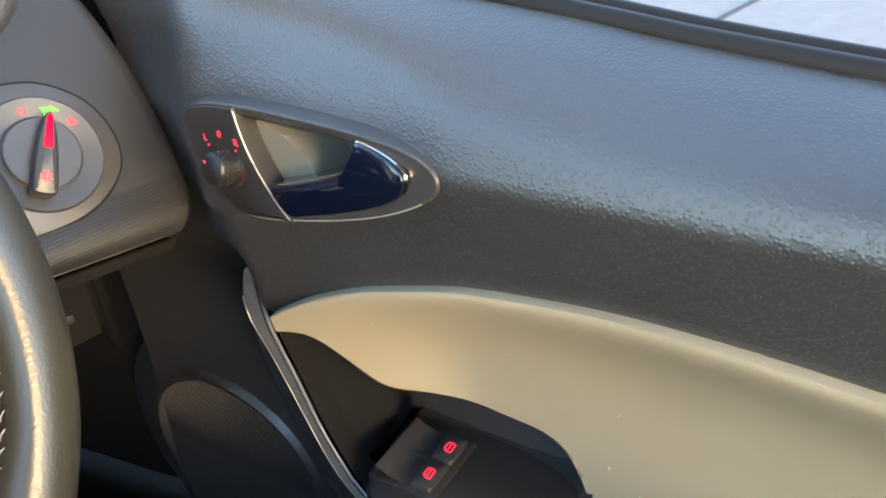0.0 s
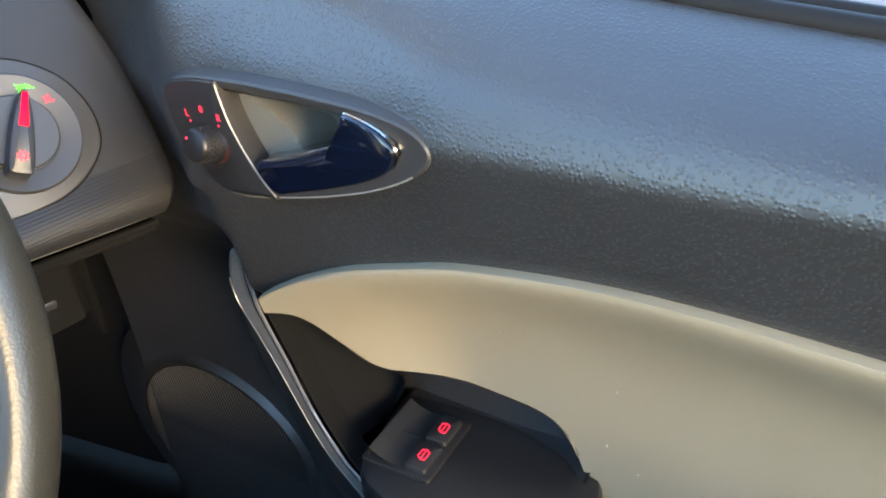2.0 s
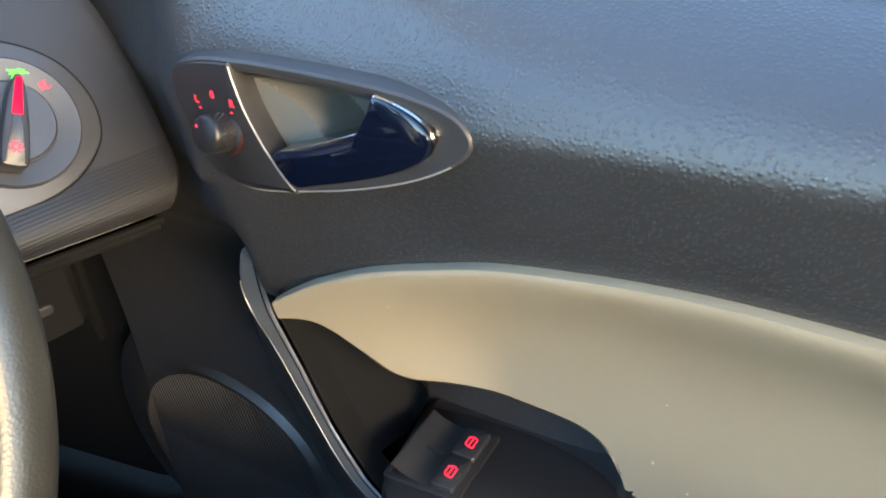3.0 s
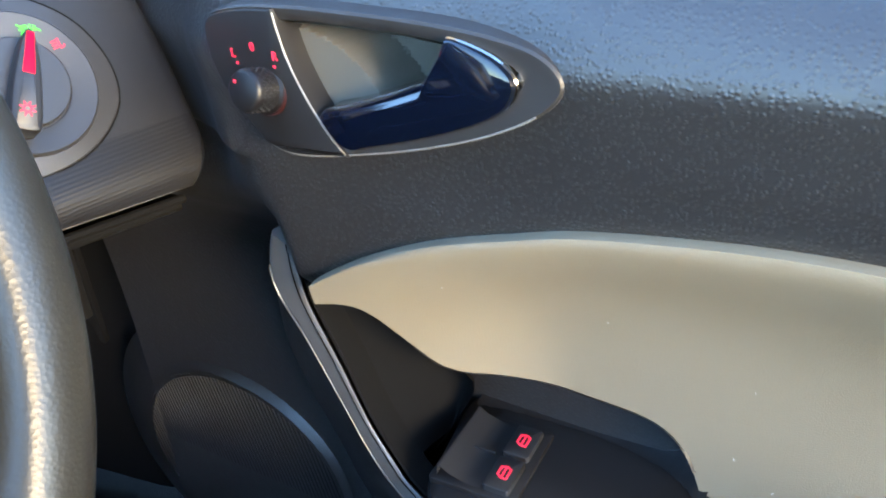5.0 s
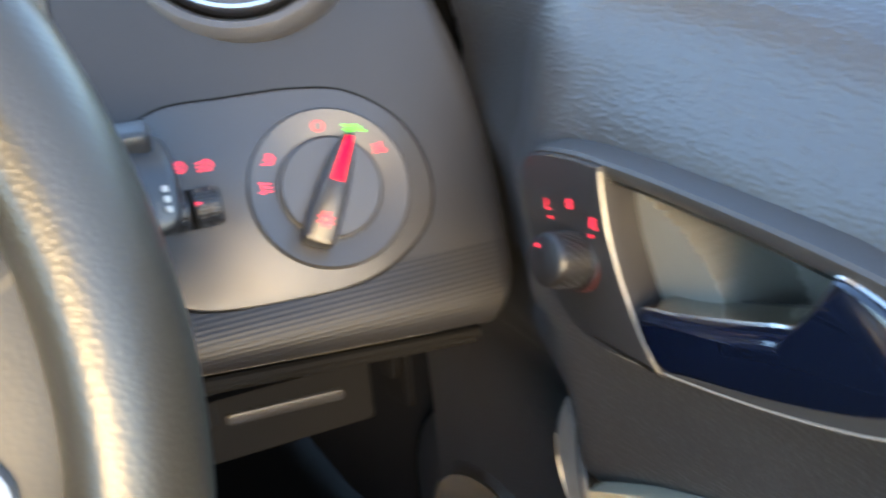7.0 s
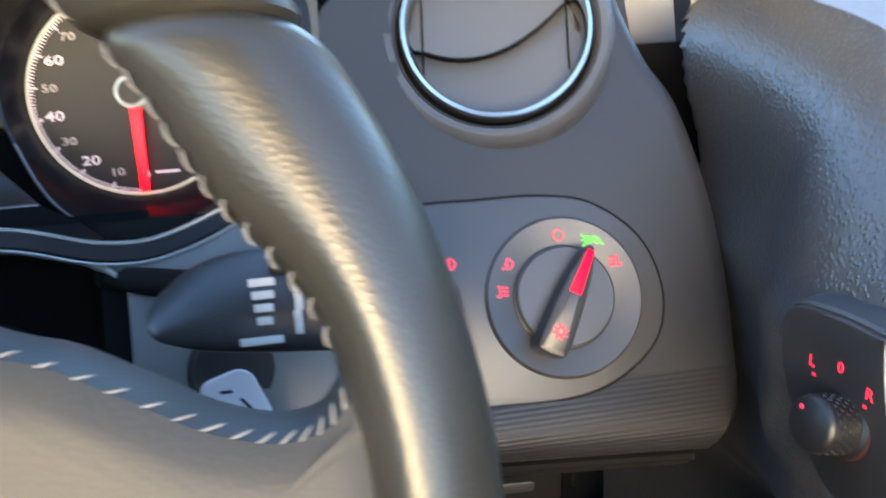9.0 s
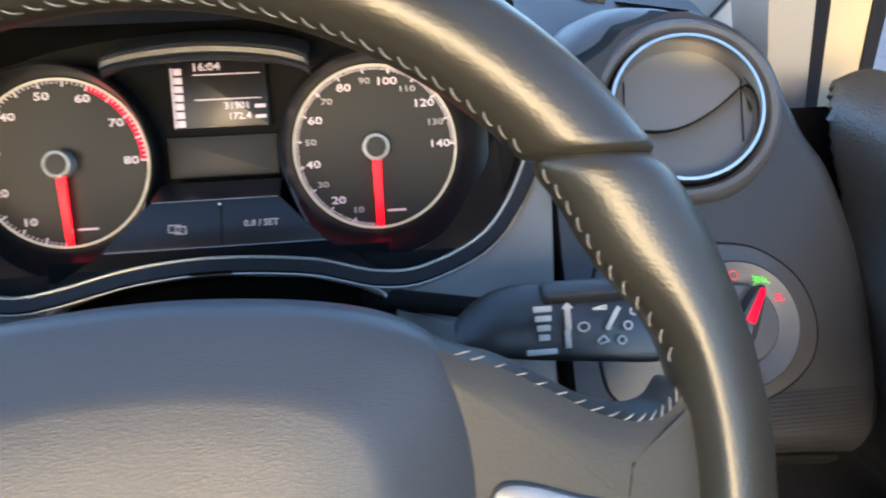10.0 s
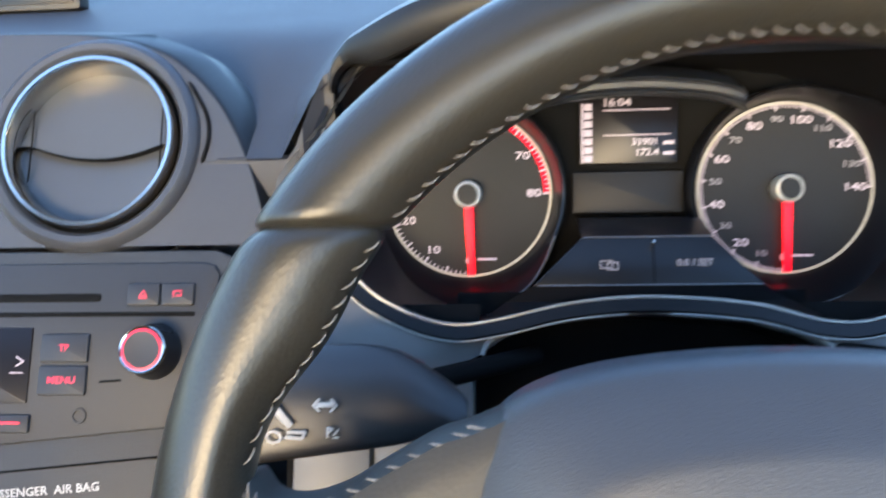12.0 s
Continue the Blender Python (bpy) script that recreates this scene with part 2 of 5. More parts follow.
def lettering(text, size, m, mat, parent, name="lettering", label="", sx=1.0, align="CENTER"):
    """Words in the built-in font, turned into a thin mesh, centred in the frame m."""
    c = bpy.data.curves.new(name, "FONT")
    c.body, c.size, c.extrude, c.resolution_u = text, size, 0.00008, 2
    c.align_x, c.align_y, c.offset = align, "CENTER", size * 0.016
    tmp = bpy.data.objects.new(name, c)
    scene.collection.objects.link(tmp)
    dg = bpy.context.evaluated_depsgraph_get()
    mesh = bpy.data.meshes.new_from_object(tmp.evaluated_get(dg))
    bpy.data.objects.remove(tmp)
    bpy.data.curves.remove(c)
    mesh.transform(m @ Matrix.Diagonal((sx, 1, 1, 1)))
    mesh.materials.clear()
    mesh.materials.append(mat)
    return part(name, mesh, mat, parent, label, flat=True)


def at(m, x, y, z=0.0, turn=0.0):
    return m @ Matrix.Translation((x, y, z)) @ Matrix.Rotation(radians(turn), 4, "Z")


def joined(bms):
    out = bmesh.new()
    for b in bms:
        tmp = bpy.data.meshes.new("tmp")
        b.to_mesh(tmp)
        b.free()
        out.from_mesh(tmp)
        bpy.data.meshes.remove(tmp)
    return out


def smoothed(table, n=80):
    """A table drawn through a smooth curve, so that surfaces made from it show no bands."""
    return [(p.x, p.y) for p in curve([(a, b, 0) for a, b in table], n)]


def linear(x, table):
    if x <= table[0][0]:
        return table[0][1]
    for (a, va), (b, vb) in zip(table, table[1:]):
        if x <= b:
            return va + (vb - va) * (x - a) / max(b - a, 1e-9)
    return table[-1][1]


def stroke(pts, w, m, h=0.0003):
    """A thin raised line of width w through points in the frame m."""
    bms = []
    for (x0, y0), (x1, y1) in zip(pts, pts[1:]):
        d = math.hypot(x1 - x0, y1 - y0)
        if d > 1e-6:
            bms.append(box(at(m, (x0 + x1) / 2, (y0 + y1) / 2, 0, math.degrees(math.atan2(y1 - y0, x1 - x0))), d + w * 0.6, w, h, h * 0.3))
    return joined(bms)


# ---- the car's shell and the ground ----
def slab(name, m, sx, sy, sz, mat, label, category):
    ob = part(name, box(m, sx, sy, sz, 0.004), mat, None)
    return tagged(ob, label, category, kind="structure")


ground = part("ground", grid([[Vector((x, y, 0)) for x in (-400, -30, 0.2, 30, 400)] for y in (-400, -30, 0, 30, 400)]), M_PAVE, None)
tagged(ground, "pale grey concrete pavement slabs with dark joints", "pavement", kind="structure")
for jx, jy, jl, ja in ((3.6, 1.015, 4.0, 0), (1.6, 0.0, 12.0, 90), (5.6, 0.0, 12.0, 90)):
    part("joint", box(Matrix.Translation((jx, jy, 0.0)) @ Matrix.Rotation(radians(ja), 4, "Z"), jl, 0.028, 0.003, 0.0005), M_JOINT, ground)

# plain unseen closing shell, shaping the daylight: roof, rear, left side and floor
slab("ceiling", pose(-0.36, -1.06, 1.36), 1.24, 1.52, 0.03, M_LINER, "light grey cloth headliner under the car roof", "ceiling")
slab("floor", pose(-0.32, -0.45, 0.26), 1.5, 2.8, 0.03, M_CARPET, "black carpeted car floor", "floor")
slab("wall_left", pose(-1.06, -0.45, 0.28), 0.05, 2.8, 0.60, M_BLACK, "black plastic trim of the far door", "wall")
slab("wall_rear", pose(-0.32, -1.84, 0.28), 1.5, 0.04, 0.46, M_BLACK, "dark rear bulkhead below the rear window", "wall")
slab("wall_front", pose(-0.32, 0.95, 0.28), 1.5, 0.04, 0.72, M_MATT, "black bulkhead under the windscreen", "wall")

# two unseen walls, added to keep low sun and sky off the footwell
slab("shade_wall_back", pose(-0.32, -0.62, 0.28), 1.5, 0.05, 0.37, M_MATT, "plain dark wall added behind the driver to block low light", "wall")
slab("shade_wall_tunnel", pose(-0.27, -0.1, 0.28), 0.05, 1.1, 0.34, M_MATT, "plain dark wall added beside the footwell to block light", "wall")
# added wall ahead; hides the bright horizon from view and from the dash top
sky_wall = part("backdrop", box(Matrix.Translation((2, 14, 0)), 50, 0.4, 4.2, 0.02), M_BACKDROP, None)
tagged(sky_wall, "plain grey wall added ahead to cut the bright low sky", "wall", kind="structure")
hedge = part("backdrop", grid([[Vector((9.0 + 0.5 * math.sin(k * 1.7) + 0.3 * math.sin(k * 3.1 + j), -14 + 1.0 * k, 0.6 * j + (0.35 * math.sin(k * 2.3) if j == 5 else 0))) for k in range(36)] for j in range(6)]), M_HEDGE, None)
tagged(hedge, "dark clipped hedge beyond the pavement", "hedge", kind="structure")


# ---- door ----
DO = Vector((0.347, 0, 0.80))
DX, DZ = Vector((0.1289, -0.9917, 0)), Vector((-0.9917, -0.1289, 0))
DM = Matrix(((DX.x, 0, DZ.x, DO.x), (DX.y, 0, DZ.y, DO.y), (0, 1, 0, DO.z), (0, 0, 0, 1)))


def on_door(y, z, c=0.0):
    return DM @ Vector((-y / 0.9917, z - 0.80, c))


SILL = smoothed([(-0.75, 0.79), (-0.207, 0.847), (-0.077, 0.864), (0.10, 0.884), (0.17, 0.900), (0.225, 0.9085), (0.255, 0.9105), (0.272, 0.909), (0.300, 0.897), (0.318, 0.886), (0.36, 0.860)])
NOSE_Y = smoothed([(0.74, 0.196), (0.77, 0.208), (0.806, 0.231), (0.846, 0.258), (0.868, 0.300), (0.88, 0.312)])
UPPER = smoothed([(0.30, -0.05), (0.45, -0.06), (0.52, -0.075), (0.60, -0.082), (0.69, -0.070), (0.725, -0.032), (0.745, -0.0130), (0.758, -0.0092), (0.7655, -0.0070), (0.770, -0.0060),
                  (0.785, -0.0032), (0.796, -0.0004), (0.8015, 0.0006), (0.8045, 0.0004), (0.810, -0.0016), (0.818, -0.0050), (0.826, -0.0092), (0.835, -0.0160), (0.845, -0.0260), (0.858, -0.0425), (0.868, -0.062)], 160)
TOP = smoothed([(-0.75, 0.695), (-0.45, 0.728), (-0.241, 0.7425), (-0.166, 0.7465), (-0.116, 0.7455), (-0.058, 0.739), (-0.024, 0.731), (0.015, 0.7195), (0.050, 0.7045), (0.074, 0.691), (0.0875, 0.682)])
FRONT = smoothed([(0.30, -0.075), (0.46, -0.078), (0.55, -0.078), (0.64, -0.072), (0.68, -0.056), (0.702, -0.036), (0.722, -0.015), (0.745, -0.012)])
AHEAD = smoothed([(0.112, 0.0), (0.125, -0.003), (0.14, -0.011), (0.16, -0.024), (0.20, -0.038), (0.25, -0.046), (0.30, -0.052), (0.36, -0.06)])


def step(a, b, x):
    f = max(0.0, min(1.0, (x - a) / (b - a)))
    return f * f * (3 - 2 * f)


def skin(y, z):
    top = linear(y, TOP)
    zz = z
    if z < top:
        zz = 0.7445 - (top - z)
    elif z < 0.768:
        zz = 0.7445 + (z - top) * (0.768 - 0.7445) / (0.768 - top)
    c = linear(zz, UPPER)
    if z < 0.745:
        w = step(0.098, 0.128, y)
        c = c * (1 - w) + linear(z, FRONT) * w
    c += linear(y, AHEAD) * (1 - 0.62 * step(0.82, 0.855, z)) * step(0.69, 0.74, z) if y > 0.112 else 0.0
    dy, dz = (y - 0.03) / 0.094, (z - 0.791 - 0.06 * (y - 0.03)) / 0.041
    brow = step(1.55, 1.10, math.hypot(dy, dz)) * (0.25 + 0.75 * step(-0.2, 0.5, dz)) * step(-0.062, 0.0, y)
    cut = step(-0.004, 0.024, y - linear(z, NOSE_Y)) * step(0.735, 0.765, z) if y > 0.19 else 0.0
    return c - 0.0045 * brow - 0.09 * cut


BEZEL = [(0.109, 0.817), (0.090, 0.8215), (0.068, 0.822), (0.046, 0.8215), (0.003, 0.819), (-0.026, 0.8155), (-0.045, 0.810), (-0.053, 0.8005), (-0.045, 0.790),
         (-0.023, 0.779), (0.006, 0.770), (0.038, 0.763), (0.068, 0.7585), (0.085, 0.7615), (0.096, 0.772), (0.107, 0.787), (0.112, 0.804)]
bezel_o = [Vector((-p.x / 0.9917, p.y - 0.80)) for p in curve([(y, z, 0) for y, z in BEZEL], 88, closed=True)]
bezel_in = [Vector((p.x if p.x < -0.02 else -0.02 + (p.x + 0.02) * 0.86, p.y)) for p in inset(bezel_o, 0.005)]


def inside(o, x, y):
    hit = False
    for i in range(len(o)):
        (x0, y0), (x1, y1) = o[i - 1][:2], o[i][:2]
        if (y0 > y) != (y1 > y) and x < (x1 - x0) * (y - y0) / (y1 - y0) + x0:
            hit = not hit
    return hit


def in_bezel(p):
    q = DM.inverted() @ p
    return -0.13 < q.x < 0.07 and abs(q.y) < 0.06 and inside(bezel_in, q.x, q.y)


door = thing("driver_door", (0.40, -0.1, 0.30), "black grained plastic driver's door with a beige vinyl insert, closed", "car door")
ys = [0.36 - 0.004 * k for k in range(185)] + [-0.42, -0.5, -0.6, -0.75]
zs = [0.30 + 0.02 * k for k in range(12)] + [0.54 + 0.004 * k for k in range(82)] + [0.866, 0.868]
rows = []
for z in zs:
    row = []
    for y in ys:
        lift = (linear(y, SILL) - 0.868) * max(0.0, min(1.0, (z - 0.815) / 0.053))
        row.append(on_door(y, z + lift, skin(y, z)))
    rows.append(row)
part("door_panel", grid(rows, skip=in_bezel), M_DOOR, door, "black grained plastic panel")
outer_side = [[p + Vector((0.11, 0, -0.05)) for p in (r[0], r[len(r) // 2], r[-1])] for r in (rows[0], rows[len(rows) // 2], rows[-1])]
part("outer_skin", grid(outer_side), M_CREAM, door)

# window seal along the sill
for off, up, rr, nm in ((-0.067, 0.001, 0.0055, "window_seal"), (-0.079, 0.003, 0.0042, "seal_lip")):
    part(nm, rod([on_door(y, linear(y, SILL) + up, off) for y in [0.10 - 0.03 * k for k in range(29)]], rr, 10), M_RUBBER, door, "black rubber window seal")
ledge = [[on_door(y, linear(y, SILL) + dz, c) for c, dz in ((-0.075, -0.006), (-0.085, -0.012), (-0.125, -0.05))] for y in [0.235 - 0.03 * k for k in range(33)]]
part("sill_ledge", grid(ledge), M_CREAM, door)

# handle bowl, lip and switch plate
lip_rows = [(inset(bezel_o, -0.0012), -0.010), (inset(bezel_o, -0.0006), 0.0002), (inset(bezel_o, 0.0004), 0.0012), (inset(bezel_o, 0.0020), 0.0012), (bezel_in, -0.0004), (inset(bezel_in, 0.0012), -0.0030)]
BACK = [(-0.030, -0.022), (-0.0141, -0.0296), (-0.0031, -0.0379), (0.0052, -0.0493), (0.0107, -0.0628), (0.0153, -0.0817), (0.021, -0.100)]
bowl_rim = inset(bezel_in, 0.0012)


def bowl_floor(x, z):
    """The bowl's floor: a shallow shelf at its front, a deeper hollow behind a curved edge."""
    deep = step(-0.001, 0.004, x - linear(z, BACK))
    return DM @ Vector((x, z, -0.010 - 0.026 * deep))


part("bowl_lip", grid([[DM @ Vector((p.x, p.y, c)) for p in o] for o, c in lip_rows], closed_u=True), M_LIP, door, "smooth black lip round the handle bowl")
bowl_wall = grid([[DM @ Vector((p.x, p.y, c)) for p in o] for o, c in ((bowl_rim, -0.001), (inset(bowl_rim, 0.001), -0.004), (inset(bowl_rim, 0.0015), -0.045))], closed_u=True)
bowl_base = grid([[bowl_floor(-0.115 + 0.0015 * i, -0.046 + 0.0015 * j) for i in range(112)] for j in range(48)], skip=lambda p: not inside(bowl_rim, *(DM.inverted() @ p).xy))
bowl_bm = joined([bowl_wall, bowl_base])
part("handle_bowl", bowl_bm, M_BOWL, door, "grey plastic bowl behind the release handle")
EDGE = [(0.071, 0.8215), (0.0695, 0.812), (0.066, 0.799), (0.059, 0.784), (0.050, 0.770), (0.042, 0.7615)]
edge_line = [Vector((-p.x / 0.9917, p.y - 0.80)) for p in curve([(y, z, 0) for y, z in EDGE], 22)]
plate_o = [p for p in inset(bezel_o, 0.0012) if p.x < edge_line[min(range(22), key=lambda k: abs(edge_line[k].y - p.y))].x]
cen = Vector((-0.085, -0.008))
loop = sorted(plate_o + edge_line, key=lambda p: math.atan2(p.y - cen.y, p.x - cen.x))
plate = part("switch_plate", solid(loop, DM, -0.022, 0.0036, 0.0008), M_PLATE, door, "dark grey switch plate with a pale front edge")
part("edge_line", rod([DM @ Vector((p.x, p.y, 0.0030)) for p in edge_line[1:-1]], 0.00045, 6), M_EDGE, plate)
low_arc = [p for p in bezel_o if (p.y < -0.010 and p.x < 0.052) or (p.x < -0.098 and p.y < 0.012)]
low_arc = sorted(low_arc, key=lambda p: math.atan2(p.y - 0.03, p.x + 0.06))
part("lip_line", rod([DM @ Vector((p.x, p.y, 0.0012)) for p in low_arc], 0.00045, 6), M_EDGE, plate)

HANDLE = [(0.0530, 0.7797), (0.040, 0.7838), (0.0205, 0.7902), (0.007, 0.7950), (0.000, 0.7980), (-0.0042, 0.8040), (-0.0080, 0.8125), (-0.0105, 0.8146), (-0.022, 0.8114), (-0.0308, 0.8070), (-0.0362, 0.8005),
          (-0.0335, 0.7925), (-0.0265, 0.7870), (-0.0120, 0.7805), (0.0095, 0.7735), (0.030, 0.7680), (0.0400, 0.7655), (0.0480, 0.7700)]
handle_o = [Vector((-p.x / 0.9917, p.y - 0.80)) for p in curve([(y, z, 0) for y, z in HANDLE], 70, closed=True)]
lever = part("release_handle", solid(handle_o, DM, -0.016, 0.0050, 0.0024, dome=0.0022), M_GLOSS, door, "glossy blue-black lacquered door release handle")
# chrome at the rear end; elsewhere the rim paints the lacquer's edge highlight
part("chrome_edge_glint", grid([[DM @ Vector((p.x, p.y, c)) for p in o] for o, c in ((inset(handle_o, -0.0006), -0.012), (inset(handle_o, -0.0006), 0.0014), (inset(handle_o, 0.0002), 0.0024), (inset(handle_o, 0.0010), 0.0020))], closed_u=True), M_CHROME, lever, "chrome rim that also paints the lacquer's edge highlight")

for px, py in ((0.0345, 0.0075), (0.0385, -0.0005)):
    part("pivot", lathe([(0.0018, -0.010), (0.0018, -0.0006), (0.0014, 0.0), (0.0, 0.0)], DM @ Matrix.Translation((px, py, -0.0015)), 16), M_CHROME, lever, "small chrome pivot")

# mirror adjuster
KM = DM @ Matrix.Translation((-0.0815, -0.0125, 0.0030)) @ Matrix.Rotation(radians(-14), 4, "X") @ Matrix.Scale(0.84, 4)
knob = part("mirror_knob", lathe([(0.0, 0.0175), (0.0088, 0.0175), (0.0102, 0.0166), (0.0108, 0.0150), (0.0110, 0.003), (0.0128, 0.002), (0.0128, -0.003)], KM, 40), M_KNOB, plate, "black knurled mirror adjuster knob")
part("lit_ring", lathe([(0.0128, 0.0014), (0.0132, 0.0012), (0.0134, -0.003)], KM, 40), M_FAINT, plate, "faintly lit red ring")
studs = []
for i in range(22):
    for j in range(5):
        a = 2 * math.pi * (i + 0.5 * (j % 2)) / 22
        mm = KM @ Matrix.Rotation(a, 4, "Z") @ Matrix.Translation((0.0108, 0, 0.0040 + 0.0022 * j)) @ Matrix.Rotation(math.pi / 2, 4, "Y")
        studs.append(box(mm, 0.0015, 0.0015, 0.0005, 0.0003))
part("knurling", joined(studs), M_PLATE, knob)
part("mark", box(KM @ Matrix.Translation((-0.005, 0.0045, 0.0175)), 0.0016, 0.0016, 0.0003, 0.0001), M_ROSE, knob)
for s, y, z in (("L", 0.0961, 0.8022), ("0", 0.0846, 0.8055), ("R", 0.0728, 0.8023)):
    lettering(s, 0.0053, DM @ Matrix.Translation((-y / 0.9917, z - 0.80, 0.0037)), M_ROSE, plate, label="lit red letter")
for y, z in ((0.0945, 0.7982), (0.0738, 0.7980)):
    part("tick", box(DM @ Matrix.Translation((-y / 0.9917, z - 0.80, 0.0037)), 0.0014, 0.0011, 0.0002, 0.0001), M_ROSE, plate)

# beige insert
LOW = [(-0.75, 0.54)] + smoothed([(-0.104, 0.54), (-0.0995, 0.566), (-0.0972, 0.577), (-0.0888, 0.599), (-0.0719, 0.6128), (-0.0358, 0.6171), (0.0062, 0.621), (0.0215, 0.6221), (0.0290, 0.6240), (0.0367, 0.6290), (0.0448, 0.640), (0.0520, 0.652), (0.0584, 0.664), (0.0652, 0.671), (0.0743, 0.6725), (0.0868, 0.6705)], 200)


def beige_c(y, z):
    d = max(0.0, linear(y, TOP) - z)
    w = 1.0 - 0.65 * step(-0.03, 0.095, y)
    return -0.006 - w * (0.054 * (1 - math.exp(-(d / 0.046) ** 1.6)) + 0.02 * d)


rows = []
for k in range(150):
    y = 0.0868 - 0.0025 * k if k < 130 else -0.2382 - 0.025 * (k - 129)
    top, low = linear(y, TOP), linear(y, LOW)
    row = [on_door(y, top + 0.001, -0.022), on_door(y, top + 0.0008, -0.0095)]
    for j in range(31):
        z = top + (low - top) * (j / 30) ** 1.3
        row.append(on_door(y, z, beige_c(y, z) - (0.0012, 0.0004, 0.0001)[j] if j < 3 else beige_c(y, z)))
    row.append(on_door(y, low - 0.001, beige_c(y, low) - 0.03))
    rows.append(row)
part("door_insert", grid(rows), M_BEIGE, door, "beige vinyl door insert with faint stains")

for y, z, w in ((-0.112, 0.604, 0.0011), (-0.131, 0.590, 0.0009), (-0.118, 0.648, 0.0007), (0.018, 0.690, 0.0008), (-0.052, 0.672, 0.0007)):
    part("lint", box(Matrix.Translation(on_door(y, z, beige_c(y, z) + 0.0002)) @ DM.to_3x3().to_4x4() @ Matrix.Rotation(y * 40, 4, "Z"), w * 1.6, w * 0.6, 0.0003, 0.0001), M_PRINT, door)

# armrest pod, pull pocket and grip
ARM = [(0.388, 0.044), (0.410, 0.051), (0.428, 0.050), (0.440, 0.030), (0.449, -0.015), (0.450, -0.045), (0.444, -0.075), (0.424, -0.101), (0.392, -0.112), (0.355, -0.110), (0.338, -0.080), (0.336, -0.020), (0.340, 0.015), (0.350, 0.030), (0.366, 0.037)]
arm_o = [Vector((p.x, p.y)) for p in curve([(x, y, 0) for x, y in ARM], 80, closed=True)]
AM = Matrix.Translation((0, 0, 0))
arm = part("armrest", solid(arm_o, AM, 0.42, 0.5745, 0.007), M_BLACK, door, "black plastic armrest pod with window switches")
wall = []
for k in range(57):
    y = 0.046 - 0.0025 * k
    xs = [p.x for p in arm_o if abs(p.y - y) < 0.006 and p.x > 0.395] or [0.41]
    x, low = max(xs), linear(max(y, -0.0985), LOW)
    q = on_door(y, low, beige_c(y, low) + 0.001)
    wall.append([Vector((x - 0.020, y, 0.5748)), Vector((x - 0.011, y, 0.5775)), Vector((x - 0.004, y, 0.585)), Vector((x * 0.5 + q.x * 0.5, y, 0.5 * low + 0.297)), q])
part("armrest_wall", grid(wall), M_BLACK, arm)
RIDGE = curve([(0.1262, 0.6985, 0), (0.1325, 0.6842, 0), (0.1345, 0.6694, 0), (0.1300, 0.6559, 0), (0.1140, 0.6348, 0), (0.0928, 0.5998, 0), (0.0757, 0.5707, 0), (0.057, 0.5507, 0), (0.02, 0.525, 0), (-0.02, 0.508, 0)], 70)
INNER = curve([(0.1120, 0.6935, 0), (0.1106, 0.6894, 0), (0.1095, 0.676, 0), (0.1049, 0.658, 0), (0.0877, 0.6256, 0), (0.0719, 0.5933, 0), (0.0544, 0.5694, 0), (0.0434, 0.5586, 0), (0.012, 0.542, 0), (-0.02, 0.53, 0)], 70)
FOOT = curve([(0.1290, 0.700, 0), (0.1380, 0.684, 0), (0.1480, 0.660, 0), (0.1640, 0.628, 0), (0.1660, 0.600, 0), (0.1520, 0.566, 0), (0.1300, 0.530, 0), (0.112, 0.498, 0), (0.07, 0.46, 0), (0.03, 0.44, 0)], 70)
face, outer, inner = [], [], []
for r, i, f in zip(RIDGE, INNER, FOOT):
    row = []
    for s, h in ((0.0, 0.0016), (0.05, 0.0006), (0.10, 0.0004), (0.3, 0.0003), (0.6, 0.0001), (0.76, 0.0), (0.84, 0.0004), (0.91, 0.0012), (0.96, 0.0022), (1.0, 0.0034)):
        row.append(Vector((0.352 + h, i.x + (r.x - i.x) * s, i.y + (r.y - i.y) * s)))
    face.append(row)
    outer.append([Vector((0.3562 + 0.022 * s ** 1.5, r.x + (f.x - r.x) * s, r.y + (f.y - r.y) * s)) for s in (0.0, 0.05, 0.2, 0.45, 0.75, 1.0)] + [Vector((0.42, f.x, f.y))])
    inner.append([Vector((0.356, i.x, i.y)), Vector((0.357, i.x - 0.0010, i.y + 0.0004)), Vector((0.372, i.x - 0.0012, i.y + 0.0004))])
grip = part("pull_grip", grid(outer), M_SATIN, door, "black plastic pull grip with a satin grey cap")
part("grip_cap", grid(face), M_CAP, grip, "satin dark grey cap")
part("cap_groove", rod([Vector((0.3523, i.x + (r.x - i.x) * 0.13, i.y + (r.y - i.y) * 0.13)) for r, i in zip(RIDGE, INNER)], 0.0005, 6), M_MATT, grip)
# silver rod added along the ridge to draw its highlight
part("cap_glint", rod([Vector((0.3530, i.x + (r.x - i.x) * 0.93, i.y + (r.y - i.y) * 0.93)) for r, i in zip(RIDGE[12:], INNER[12:])], [0.0002] + [0.0008] * (len(RIDGE) - 13), 8), M_SILVER, grip, "bright silver rod standing in for the highlight on the cap's ridge")
part("grip_wall", grid(inner), M_MATT, grip)
part("grip_tip", grid([face[0], [p + Vector((0.014, 0.0004, -0.0006)) for p in face[0]]]), M_CAP, grip)
near = curve([(0.372, p.x - 0.001, p.y) for p in INNER[12:52:5]], 30)
